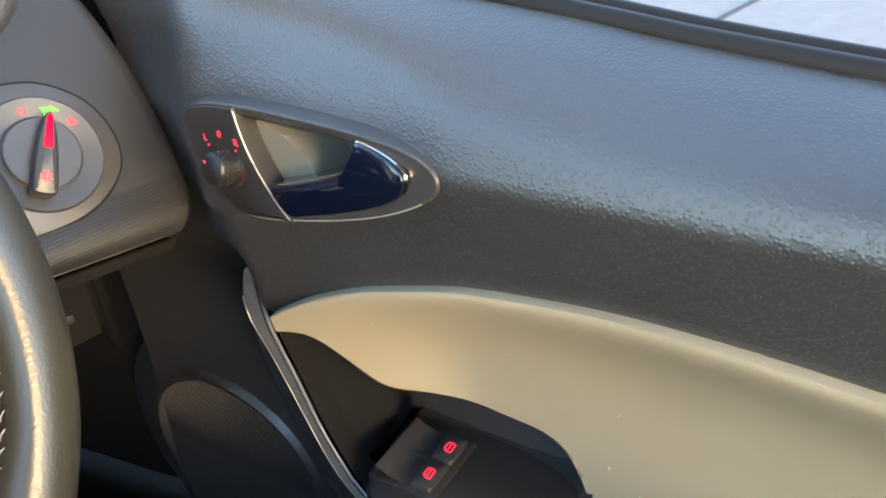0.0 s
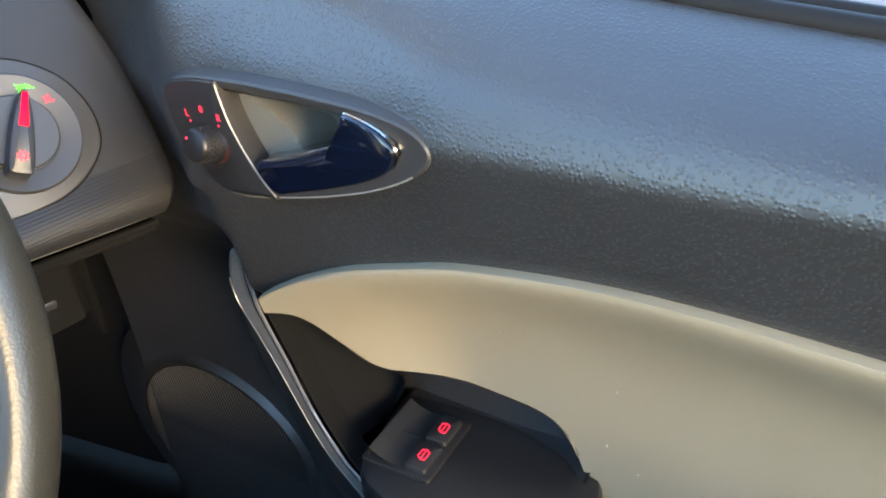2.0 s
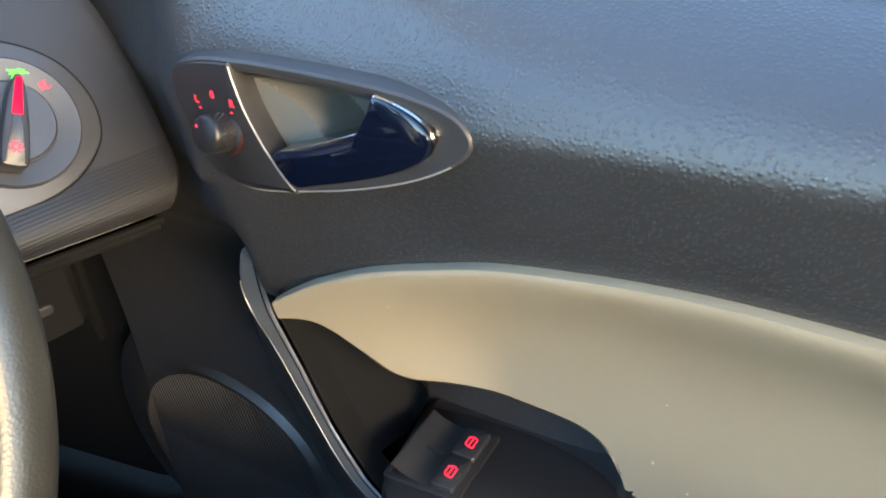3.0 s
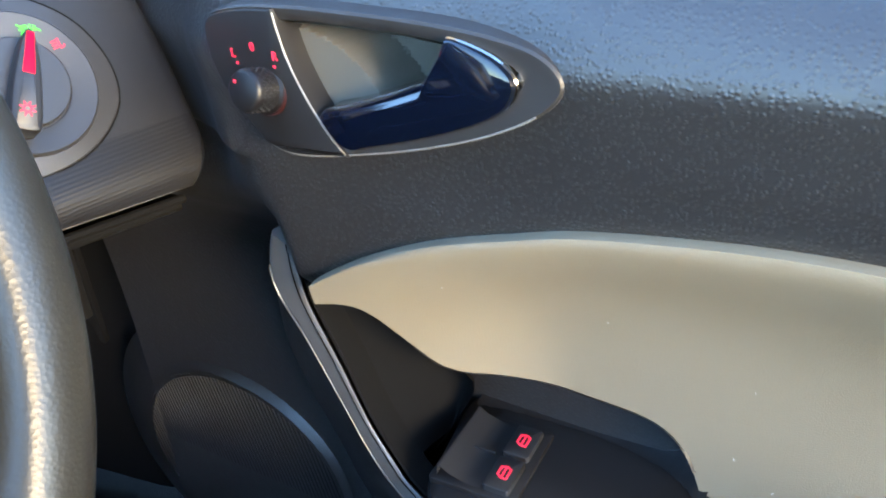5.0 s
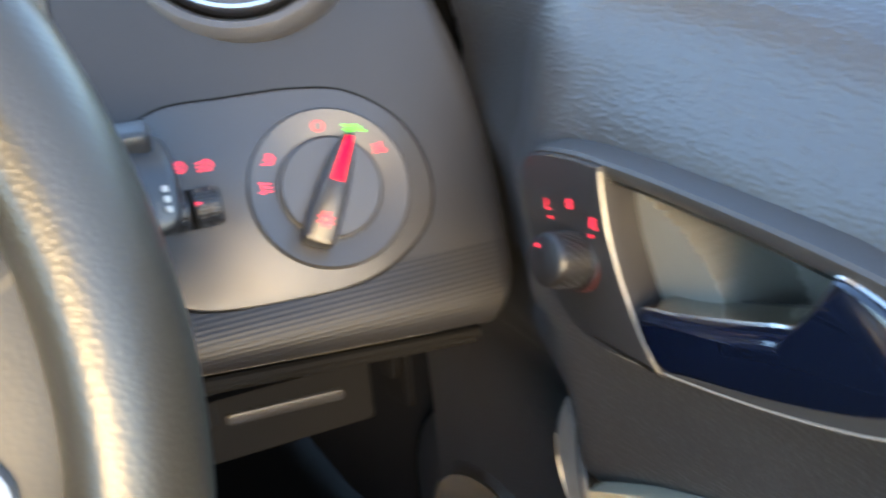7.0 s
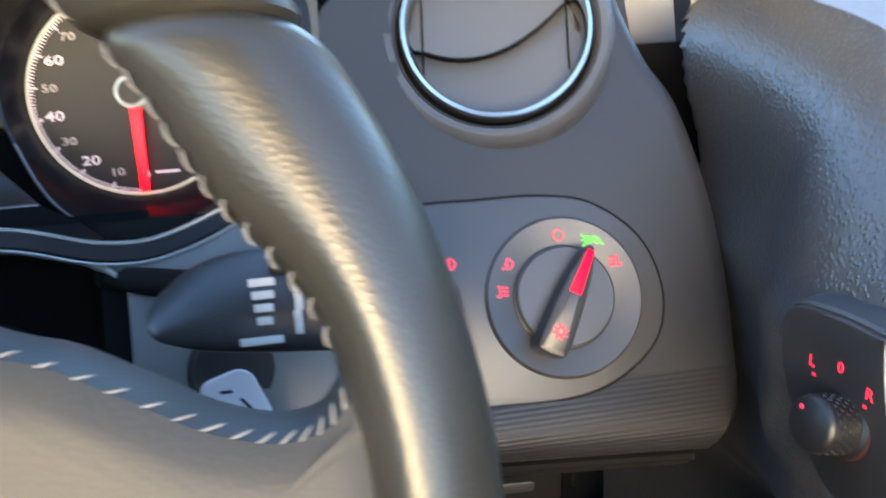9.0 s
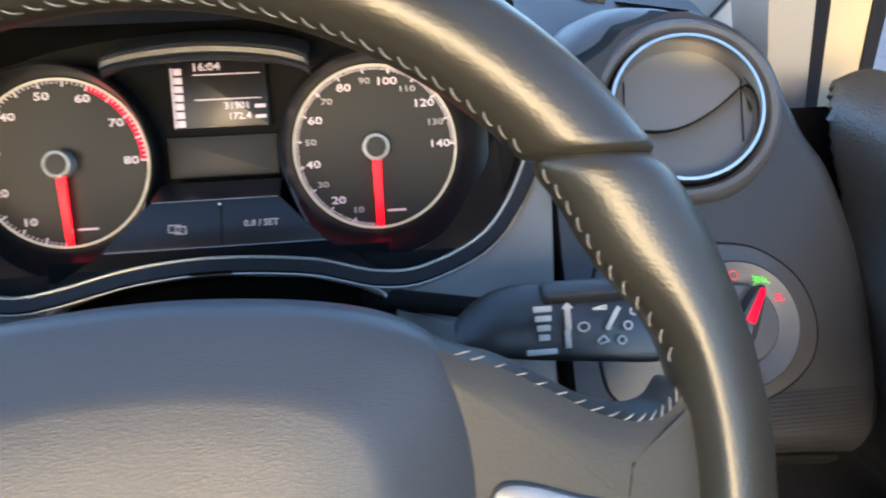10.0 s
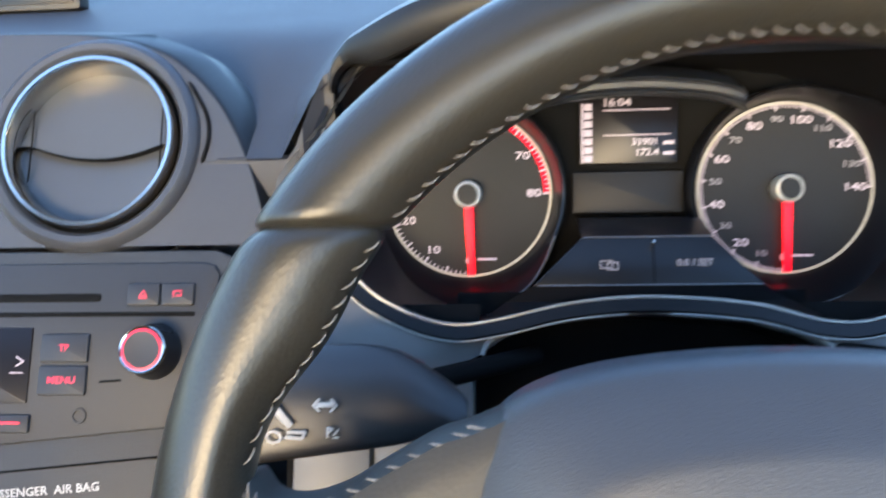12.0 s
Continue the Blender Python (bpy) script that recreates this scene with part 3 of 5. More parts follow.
far = curve([on_door(y, linear(y, LOW) + 0.001, beige_c(y, linear(y, LOW)) - 0.002) for y in (0.0868, 0.075, 0.065, 0.055, 0.046, 0.037, 0.031)] + [Vector((0.404, 0.036, 0.600)), Vector((0.396, 0.046, 0.575)), Vector((0.386, 0.056, 0.556))], 30)
rows = []
for a, b in zip(near, far):
    rows.append([a.lerp(b, s) + Vector((0.020 * math.sin(math.pi * s) ** 0.8, 0, 0)) for s in [k / 12 for k in range(13)]])
part("pull_pocket", grid(rows), M_MATT, door, "smooth black pull pocket")

# window switches
sx_, sy_ = Vector((0.983, 0.183, 0)), Vector((-0.183, 0.983, 0))
SW = Matrix(((sx_.x, sy_.x, 0, 0.390), (sx_.y, sy_.y, 0, 0.0018), (0, 0, 1, 0.5765), (0, 0, 0, 1))) @ Matrix.Translation((-0.0035, -0.0028, 0))
pack = part("switch_pack", solid(rounded(0.058, 0.050, 0.003, 0, 0.013), SW, -0.003, 0.0008, 0.0008), M_BLACK, arm, "black window switch pack with two lit buttons")
well = [[SW @ Vector((x, y, z)) for x in (-0.0255, 0.0, 0.0255)] for y, z in ((0.0085, 0.0012), (0.014, 0.0010), (0.020, 0.0018), (0.027, 0.0042), (0.0315, 0.0075), (0.033, 0.0078), (0.034, 0.0009))]
part("switch_well", grid(well), M_SATIN, pack, "satin black finger scoop")
part("well_rib", box(at(SW, 0.0, 0.019, 0.0012), 0.0012, 0.016, 0.0022, 0.0004), M_BLACK, pack)
for sxx in (-0.0135, 0.0125):
    btn = part("window_button", solid(rounded(0.0240, 0.0150, 0.002, sxx, 0.0), SW, 0, 0.0045, 0.0012), M_SATIN, pack, "black window button with a lit red symbol")
    part("symbol", joined([stroke([(sxx - 0.004, -0.0028), (sxx + 0.003, -0.0028), (sxx + 0.0045, -0.0003), (sxx + 0.0035, 0.0027), (sxx - 0.002, 0.0027), (sxx - 0.004, 0.0002), (sxx - 0.004, -0.0028)], 0.0010, at(SW, 0, 0, 0.0045)),
                           stroke([(sxx - 0.003, 0.0), (sxx + 0.0035, 0.0)], 0.0010, at(SW, 0, 0, 0.0045))]), M_ROSE, btn, "lit red symbol")

# speaker in the lower door
SPK = Matrix(((0.129, 0.0, -0.9917, 0.385), (-0.9917, 0.0, -0.129, 0.280), (0, 1, 0, 0.420), (0, 0, 0, 1))) @ Matrix.Rotation(radians(14), 4, "Z")
oval = [Vector((0.110 * math.cos(a), 0.090 * math.sin(a))) for a in [2 * math.pi * k / 60 for k in range(60)]]
ring_rows = []
for d, front, rear in ((0.050, -0.016, -0.060), (0.038, -0.011, -0.036), (0.026, -0.008, -0.018), (0.015, -0.006, -0.006), (0.007, -0.005, 0.000), (0.002, -0.005, -0.001), (0.0, -0.007, -0.004)):
    ring_rows.append([(p, front + (rear - front) * step(-0.35, 0.75, p.x / 0.11 + 0.35 * p.y / 0.09)) for p in inset(oval, -d)])
spk = part("speaker_surround", grid([[SPK @ Vector((p.x, p.y, c)) for p, c in row] for row in ring_rows], closed_u=True), M_SPEAKER, door, "black plastic speaker surround")
part("speaker_back", solid(inset(oval, -0.002), SPK, -0.010, -0.006, 0.001), M_MATT, spk)
slots = []
for k in range(54):
    x = -0.106 + 0.004 * k
    h = 0.090 * math.sqrt(max(0.0, 1 - (x / 0.110) ** 2))
    if h > 0.006:
        slots.append(box(at(SPK, x, 0, -0.006), 0.0021, 2 * h - 0.002, 0.0024, 0.0005))
part("speaker_grille", joined(slots), M_BLACK, spk, "fine ribbed speaker grille")


# ---- dashboard ----
FT = 27.47                                   # lean of the dash face


def dash_y(z):
    return 0.195 + 0.52 * (z - 0.80)


dash = thing("dashboard", (-0.1, 0.30, 0.70), "dark grey plastic dashboard with a hooded instrument bay", "dashboard")
EDGE_X = smoothed([(0.720, 0.334), (0.726, 0.339), (0.744, 0.348), (0.768, 0.351), (0.798, 0.352), (0.830, 0.349), (0.862, 0.341), (0.880, 0.330), (0.899, 0.3225), (0.920, 0.3155), (0.934, 0.303), (0.943, 0.287), (0.947, 0.274)])
VENT_R = Vector((0.2650, 0.2450, 0.8965))


def near_vent(p):
    return (p - VENT_R).length < 0.0480


rows, seam = [], []
for k in range(60):
    zn = 0.7235 + 0.0038 * k
    xe = linear(zn, EDGE_X)
    low_u = max(0.0, (0.757 - zn) / 0.0335)
    roll = 0.018 * low_u ** 3 - 0.011 * low_u ** 1.6
    row = []
    for j in range(36):
        xl = 0.1885 + 0.045 * step(0.905, 0.940, zn) + 0.03 * step(0.938, 0.948, zn)
        x = xl + (xe - xl) * j / 35
        z = zn + (0.337 - x) * 0.068 * max(0.0, 1 - k / 14)
        row.append(Vector((x, dash_y(z) + roll, z)))
    z = zn
    row += [Vector((xe + 0.004, dash_y(z) + roll + 0.003, z)), Vector((xe + 0.0055, dash_y(z) + roll + 0.010, z)), Vector((xe + 0.003, dash_y(z) + 0.16, z))]
    seam.append([row[0], row[0] + Vector((-0.0005, 0.004, 0)), row[0] + Vector((-0.0005, 0.05, 0))])
    rows.append(row)
# added black sheet paints the shade in the gap beside the door
part("end_gap_sheet", grid([[Vector((x, 0.342, z)) for x in (0.34, 0.42, 0.50)] for z in (0.68, 0.78, 0.876)]), M_MATT, dash, "black sheet added for the dark gap between dash and door")
part("end_panel", grid(rows[9:], skip=near_vent), M_PANEL, dash, "dark grey end panel")
part("end_panel_foot", grid(rows[:10]), M_RIB, dash, "finely ribbed dark grey rounded foot of the end panel")
part("seam", grid(seam), M_MATT, dash)
part("lower_edge", rod([(0.15, 0.1715, 0.7362), (0.25, 0.1680, 0.7293), (0.30, 0.1663, 0.7260), (0.337, 0.1652, 0.7238)], 0.0016, 8), M_CAP, dash, "thin satin edge strip")
for k, (dz, dy) in enumerate(((-0.008, 0.006), (-0.014, 0.012))):
    part("lower_lip", rod([(0.15, 0.171 + dy, 0.7352 + dz), (0.25, 0.1678 + dy, 0.7283 + dz), (0.335, 0.165 + dy, 0.7228 + dz)], 0.0026, 8), M_MATT, dash)
# black sheet behind the seam, standing in for the dark inside the dash
part("gap_backing", grid([[Vector((x, dash_y(z) + 0.035, z)) for x in (0.165, 0.19, 0.215)] for z in (0.70, 0.88)]), M_MATT, dash)
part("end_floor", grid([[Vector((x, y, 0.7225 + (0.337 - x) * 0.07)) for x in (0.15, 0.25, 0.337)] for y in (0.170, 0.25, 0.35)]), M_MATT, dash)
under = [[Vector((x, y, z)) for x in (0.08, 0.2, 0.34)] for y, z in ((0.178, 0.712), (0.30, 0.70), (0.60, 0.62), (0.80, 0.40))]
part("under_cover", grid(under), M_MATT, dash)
# unseen panel, added to keep skylight out of the footwell
part("sky_block", grid([[Vector((x, y, 0.70)) for x in (0.32, 0.42, 0.52)] for y in (0.345, 0.60, 0.95)]), M_MATT, dash, "unseen black panel added under the dash corner to block sky light")
part("knee_bolster", box(pose(0.225, 0.250, 0.635), 0.15, 0.016, 0.07, 0.003), M_MATT, dash)
part("bolster_strip", solid(rounded(0.063, 0.0068, 0.0025), plane(0.2515, 0.2415, 0.6580, 0) @ Matrix.Rotation(radians(-3), 4, "Z"), -0.002, 0.0015, 0.001), M_SATIN, dash, "short satin black strip under the dash")

# centre face round the instruments
BM = plane(0, 0.235, 0.83, 25)
OPEN = [(-0.172, 0.070), (-0.166, 0.040), (-0.149, 0.010), (-0.124, -0.006), (-0.099, -0.013), (-0.076, -0.0105), (-0.037, -0.002), (0.005, 0.001), (0.056, -0.003), (0.091, -0.012), (0.118, -0.0105),
        (0.152, 0.006), (0.174, 0.038), (0.181, 0.068), (0.172, 0.105), (0.14, 0.135), (0.08, 0.150), (0.0, 0.154), (-0.08, 0.150), (-0.14, 0.135), (-0.168, 0.105)]
opening = [Vector((p.x, p.y)) for p in curve([(x, y, 0) for x, y in OPEN], 120, closed=True)]
MOUTH = [(-0.0835, -0.029), (-0.077, -0.020), (-0.045, -0.010), (0.001, -0.0065), (0.054, -0.011), (0.086, -0.020), (0.0975, -0.029)]
OUTER = [(-0.192, 0.070), (-0.202, 0.03), (-0.198, -0.045), (-0.15, -0.05)] + MOUTH + [(0.15, -0.05), (0.182, -0.045), (0.187, 0.03), (0.189, 0.085), (0.178, 0.108), (0.145, 0.14), (0, 0.158), (-0.145, 0.14), (-0.168, 0.100)]


def cast(o, cx, cy, a):
    d, best = Vector((math.cos(a), math.sin(a))), 0.0
    for i in range(len(o)):
        p, q = Vector(o[i - 1][:2]) - Vector((cx, cy)), Vector(o[i][:2]) - Vector((cx, cy))
        e = q - p
        den = d.x * e.y - d.y * e.x
        if abs(den) > 1e-9:
            s, u = (p.x * e.y - p.y * e.x) / den, (p.x * d.y - p.y * d.x) / den
            if -1e-6 <= u <= 1 + 1e-6 and s > best:
                best = s
    return Vector((cx + d.x * best, cy + d.y * best))


angles = [2 * math.pi * k / 180 for k in range(180)]
a_open = [cast(opening, 0.004, 0.06, a) for a in angles]
a_out = [cast(OUTER, 0.004, 0.06, a) for a in angles]
face_rows = []
for f, h in ((0.0, -0.004), (0.0, 0.0025), (0.12, 0.0035), (0.5, 0.001), (1.0, 0.0), (1.02, -0.006)):
    face_rows.append([BM @ Vector((p.x + (q.x - p.x) * f, p.y + (q.y - p.y) * f, h + f * f * (0.019 * step(0.09, 0.185, q.x) + 0.013 * step(-0.09, -0.195, q.x)))) for p, q in zip(a_open, a_out)])
part("centre_face", grid(face_rows, closed_u=True), M_GREY, dash, "mid-grey plastic surround of the instruments")
mouth_line = curve([(x, y, 0) for x, y in MOUTH], 40)
# pale rod paints the highlight along the mouth's edge
part("mouth_glint", rod([BM @ Vector((p.x, p.y + 0.0012, 0.001)) for p in mouth_line], 0.0013, 8), M_EDGE, dash)
# matt black wall and sheet paint the unlit space inside the mouth
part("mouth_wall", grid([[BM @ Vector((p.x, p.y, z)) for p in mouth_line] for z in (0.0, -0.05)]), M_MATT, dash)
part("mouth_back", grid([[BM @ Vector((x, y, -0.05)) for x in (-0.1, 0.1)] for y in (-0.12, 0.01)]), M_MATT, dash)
for side in (-1, 1):
    for x0, x1, nm in ((0.088 if side < 0 else 0.100, 0.1402, "knee_panel"), (0.1415, 0.182, "knee_panel")):
        o = [(side * x0, -0.145), (side * x1, -0.145), (side * x1, -0.035 if x0 > 0.12 else -0.0445), (side * x0, -0.0325 if x0 < 0.12 else -0.0445)]
        part(nm, solid([Vector(p) for p in (o if side > 0 else o[::-1])], BM, -0.012, (0.015 if side > 0 else 0.007) if x0 > 0.12 else (0.010 if side > 0 else 0.004), 0.002), M_GREY, dash, "mid-grey knee panel")
# black sheets put the darkness between the knee panels into the colour
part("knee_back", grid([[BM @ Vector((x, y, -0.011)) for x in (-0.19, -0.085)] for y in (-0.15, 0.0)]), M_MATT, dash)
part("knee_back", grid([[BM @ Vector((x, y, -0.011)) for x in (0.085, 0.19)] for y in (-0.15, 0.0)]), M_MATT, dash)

# hood over the instruments and the dash top
ARCH = [(-0.1660, 0.947), (-0.1630, 0.9565), (-0.1565, 0.9645), (-0.148, 0.970), (-0.11, 0.9865), (-0.06, 0.996), (0.0, 0.999), (0.06, 0.995), (0.112, 0.984), (0.150, 0.971), (0.160, 0.9655), (0.1680, 0.957), (0.172, 0.947)]
arch = curve([(x, 0, z) for x, z in ARCH], 72)
hood_rows = []
for y, sc, dz, low in ((0.55, 1.10, -0.035, 0), (0.42, 1.06, -0.012, 0), (0.33, 1.03, -0.002, 0), (0.27, 1.01, 0.001, 0), (0.2465, 1.0, 0.0, 0), (0.2415, 0.998, -0.001, 0), (0.2385, 0.995, -0.002, 0.15), (0.2380, 0.992, -0.002, 0.45),
                       (0.2385, 0.988, -0.002, 0.75), (0.2405, 0.985, -0.002, 0.93), (0.2445, 0.982, -0.002, 1.0), (0.262, 0.975, -0.003, 0.92), (0.36, 0.95, -0.018, 0.8)):
    row = []
    for p in arch:
        thick = 0.007 + 0.013 * step(0.169, 0.130, abs(p.x))
        row.append(Vector((p.x * sc, y + 0.03 * min(1.0, abs(p.x) / 0.158) ** 4 * step(0.36, 0.26, y), 0.90 + (p.z - 0.90) * (sc if sc > 1 else 1) + dz - thick * low)))
    hood_rows.append(row)
part("instrument_hood", grid(hood_rows[:6]), M_SOFT, dash, "dark grey soft hood over the instruments")
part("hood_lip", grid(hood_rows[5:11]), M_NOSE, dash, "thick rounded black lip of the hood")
part("hood_inside", grid(hood_rows[10:]), M_MATT, dash, "matt black underside of the hood")
for side in (0, -1):
    x = arch[side].x * 0.975
    # black sheet in place of the dark gap below the hood's end
    part("hood_cheek", grid([[Vector((x, y, z)) for y in (0.272, 0.30, 0.36)] for z in (0.88, 0.91, 0.946)]), M_MATT, dash)


def front_y(x):
    """The front edge of the dash top."""
    return 0.275 + 0.03 * step(0.23, 0.26, x) - 0.015 * (step(-0.25, -0.235, x) * step(-0.17, -0.18, x) + step(0.18, 0.19, x) * step(0.245, 0.23, x))


def top_z(x, y):
    far = max(0.0, min(1.0, (y - 0.25) / 0.5))
    side = max(0.0, (x - 0.18) / 0.17)
    dip = step(-0.165, -0.19, x) + step(0.175, 0.195, x) * step(0.275, 0.225, x)
    near_z = 0.948 + 0.085 * far * (1 - 0.86 * step(0.14, 0.21, x)) - 0.048 * side * side - 0.05 * dip * step(0.39, 0.225, y)
    far_z = 0.948 + 0.085 * far - 0.34 * max(0.0, x - 0.187) * min(1.0, far / 0.7)
    back = step(0.33, 0.50, y) * step(0.14, 0.21, x)
    return near_z * (1 - back) + far_z * back


rows = []
for j in range(25):
    row = []
    for k in range(81):
        x = -1.02 + 0.01725 * k
        y0 = front_y(x)
        y = y0 + (0.90 - y0) * j / 24
        x -= max(0.0, x - 0.275) * step(0.43, 0.32, y)
        row.append(Vector((x, y, top_z(x, y))))
    rows.append(row)
part("dash_top", grid(rows), M_TOP, dash, "dark grey soft dash top lit by the sky")
for x0, x1 in ((-0.265, -0.164), (0.190, 0.220)):
    xs = [x0 + (x1 - x0) * k / 20 for k in range(21)]
    part("dash_valley", grid([[Vector((x, front_y(x) + dy, top_z(x, front_y(x)) * (1 - f) + 0.82 * f + 0.0006)) for x in xs] for dy, f in ((0.006, 0.0), (0.0, 0.02), (-0.001, 0.12), (0.001, 0.5), (0.004, 1.0))]), M_TOP, dash)
DEM = Matrix.Translation((0.155, 0.483, 0.0)) @ Matrix.Rotation(radians(142), 4, "Z")
dem_z = lambda x, y: top_z(*(DEM @ Vector((x, y, 0))).xy) + 0.001
demister = part("demister_slot", grid([[DEM @ Vector((x, y, dem_z(x, y) - 0.0003)) for y in (-0.009, 0.0, 0.009)] for x in [-0.12 + 0.01 * k for k in range(16)]]), M_MATT, dash, "black demister slot")
for y in (-0.0105, 0.0105):
    part("slot_frame", rod([DEM @ Vector((x, y, dem_z(x, y))) for x in [-0.135 + 0.01 * k for k in range(17)]], 0.0016, 6), M_TOP, demister)
part("slot_frame", rod([DEM @ Vector((x, y, dem_z(x, y))) for x, y in ((-0.122, -0.0105), (-0.140, 0.0), (-0.122, 0.0105))], 0.0035, 6, 0.4), M_TOP, demister)
for k in range(7):
    x = -0.108 + 0.022 * k
    part("slat", rod([DEM @ Vector((x + d, y, dem_z(x, y) + 0.0002)) for d, y in ((-0.003, -0.0100), (0.003, 0.0100))], 0.0016, 6), M_TOP, demister)


# ---- air vents ----
def air_vent(m, r, label, bow):
    vent = thing("air_vent", m @ Vector((0, 0, -0.03)), label, "air vent", "round dashboard vents")
    part("housing", lathe([(r * 1.345, -0.040), (r * 1.34, -0.012), (r * 1.315, -0.005), (r * 1.27, -0.001), (r * 1.21, 0.0008), (r * 1.14, 0.0004), (r * 1.095, -0.002), (r * 1.085, -0.008)], m, 72), M_SOFT, vent, "dark grey collar")
    part("gap", lathe([(r * 1.10, -0.006), (r * 1.0, -0.009), (r * 1.0, -0.03)], m, 72), M_MATT, vent)
    part("ring", lathe([(r * 1.045, -0.010), (r * 1.045, 0.0015), (r * 1.025, 0.0035), (r * 0.985, 0.0035), (r * 0.955, 0.001), (r * 0.945, -0.006), (r * 0.93, -0.02)], m, 72), M_CHROME, vent, "polished chrome ring")
    for side in (-1, 1):
        part("flap_seam", rod([m @ Vector((side * r * 0.80, r * y, -0.0078 + 0.0005 * abs(y))) for y in (-0.44, 0.0, 0.44)], 0.0005, 6), M_MATT, vent)
    # two curved flaps that meet in a bowed line
    n = 40
    ri = r * 0.95

    def split(x):
        u = max(-0.86, min(0.86, x / ri))
        return (bow[0] + bow[1] * u + bow[2] * u * u) * ri

    up, low = [], []
    for k in range(n + 1):
        x = -ri * 0.999 + 2 * ri * 0.999 * k / n
        h = math.sqrt(max(0.0, ri * ri - x * x))
        s = max(-h, min(h, split(x)))
        up.append([m @ Vector((x, s + (h - s) * f, -0.012 + 0.004 * math.sin(f * 1.5) - 0.006 * f + 0.003 * (x / ri) ** 2)) for f in (0, 0.03, 0.2, 0.4, 0.6, 0.8, 1.0)])
        low.append([m @ Vector((x, s - 0.0005 - (h + s) * f, -0.0165 + 0.008 * f - 0.003 * f * f + 0.003 * (x / ri) ** 2)) for f in (0, 0.03, 0.2, 0.4, 0.6, 0.8, 1.0)])
    part("upper_flap", grid(up), M_SATIN_LIGHT, vent, "satin grey upper flap")
    part("lower_flap", grid(low), M_SATIN_LIGHT, vent, "satin grey lower flap")
    part("flap_lip", rod([r_[0] + (m.to_3x3() @ Vector((0, -0.0004, 0.0005))) for r_ in up[4:-4]], 0.0006, 6), M_MATT, vent)
    return vent


M_SATIN_LIGHT = material("flap_plastic", (0.06, 0.061, 0.064), 0.36, stain=0.06)
air_vent(Matrix.Translation(VENT_R) @ Matrix.Rotation(radians(-10), 4, "Z") @ plane(0, 0, 0, FT) @ Matrix.Translation((0, 0, 0.006)), 0.0402, "round air vent with a chrome ring beside the driver's door", (-0.19, 0.32, 0.42))
CV = plane(-0.3015, 0.2622, 0.9175, FT)
air_vent(CV, 0.0478, "round air vent with a chrome ring above the radio", (-0.155, 0.0, 0.23))
pod_arc = [radians(-25 + 230 * k / 60) for k in range(61)]
pod_rows = []
for back, r, sx, sz in ((0.016, 0.0505, 0.0, 0.0), (0.020, 0.0535, -0.002, 0.001), (0.030, 0.0552, -0.007, 0.003), (0.048, 0.056, -0.013, 0.002), (0.075, 0.0555, -0.019, -0.005), (0.12, 0.053, -0.024, -0.022), (0.17, 0.048, -0.026, -0.05)):
    pod_rows.append([VENT_R + Vector((sx + r * math.cos(a), back + r * math.sin(a) * math.sin(radians(FT)), sz + r * math.sin(a) * math.cos(radians(FT)))) for a in pod_arc])
part("vent_pod", grid(pod_rows), M_SOFT, dash, "dark grey domed pod behind the vent")

# ---- light switch ----
LM = plane(0.2795, dash_y(0.7905), 0.7905, FT)
lights = thing("light_switch", LM @ Vector((0, 0, -0.01)), "rotary headlamp switch with lit red symbols, turned to sidelights", "light switch")


def panel_xy(x, z):
    return Vector((x - 0.2795, (z - 0.7905) / math.cos(radians(FT))))


PLATE = [(0.203, 0.806), (0.2055, 0.822), (0.219, 0.830), (0.245, 0.8305), (0.274, 0.830), (0.297, 0.8255), (0.3165, 0.811), (0.324, 0.791), (0.3195, 0.7725), (0.303, 0.7595), (0.281, 0.753), (0.250, 0.753), (0.222, 0.7555), (0.207, 0.7625), (0.2025, 0.780)]
plate_o = [Vector((q.x, q.y)) for q in curve([(*panel_xy(x, z), 0) for x, z in PLATE], 90, closed=True)]
part("gap", solid(inset(plate_o, -0.0007), LM, -0.004, 0.0006, 0.0003), M_MATT, lights)
M_GREY2 = material("switch_plate_grey", (0.034, 0.035, 0.037), 0.38, grain=2200, bump=0.00004)
part("plate", solid(inset(plate_o, 0.0003), LM, -0.004, 0.0014, 0.0010), M_GREY2, lights, "satin dark grey plate")
part("bezel", lathe([(0.0348, 0.001), (0.0342, 0.0030), (0.0334, 0.0036), (0.0322, 0.0034), (0.0225, 0.0014), (0.0222, 0.0)], LM, 72), M_GREY2, lights, "round satin bezel")
part("knob_gap", lathe([(0.0224, 0.0016), (0.0215, 0.0010), (0.0, 0.0010)], LM, 60), M_MATT, lights)
knob = part("knob", lathe([(0.0214, 0.001), (0.0214, 0.0042), (0.0206, 0.0050), (0.0, 0.0050)], LM, 60), M_GREY2, lights, "round knob base")
TURN_K = 60.5
GM = LM @ Matrix.Rotation(radians(TURN_K), 4, "Z")
gro = [Vector((p.x, p.y)) for p in curve([(0.0212, 0.0016, 0), (0.0212, -0.0016, 0), (0.012, -0.0042, 0), (0.0, -0.0058, 0), (-0.012, -0.0066, 0), (-0.0235, -0.0066, 0), (-0.0262, -0.004, 0), (-0.0262, 0.004, 0), (-0.0235, 0.0066, 0), (-0.012, 0.0066, 0), (0.0, 0.0058, 0), (0.012, 0.0042, 0)], 60, closed=True)]
gripk = part("grip", solid(gro, GM, 0.003, 0.0155, 0.0022), M_SATIN, knob, "raised grip bar")
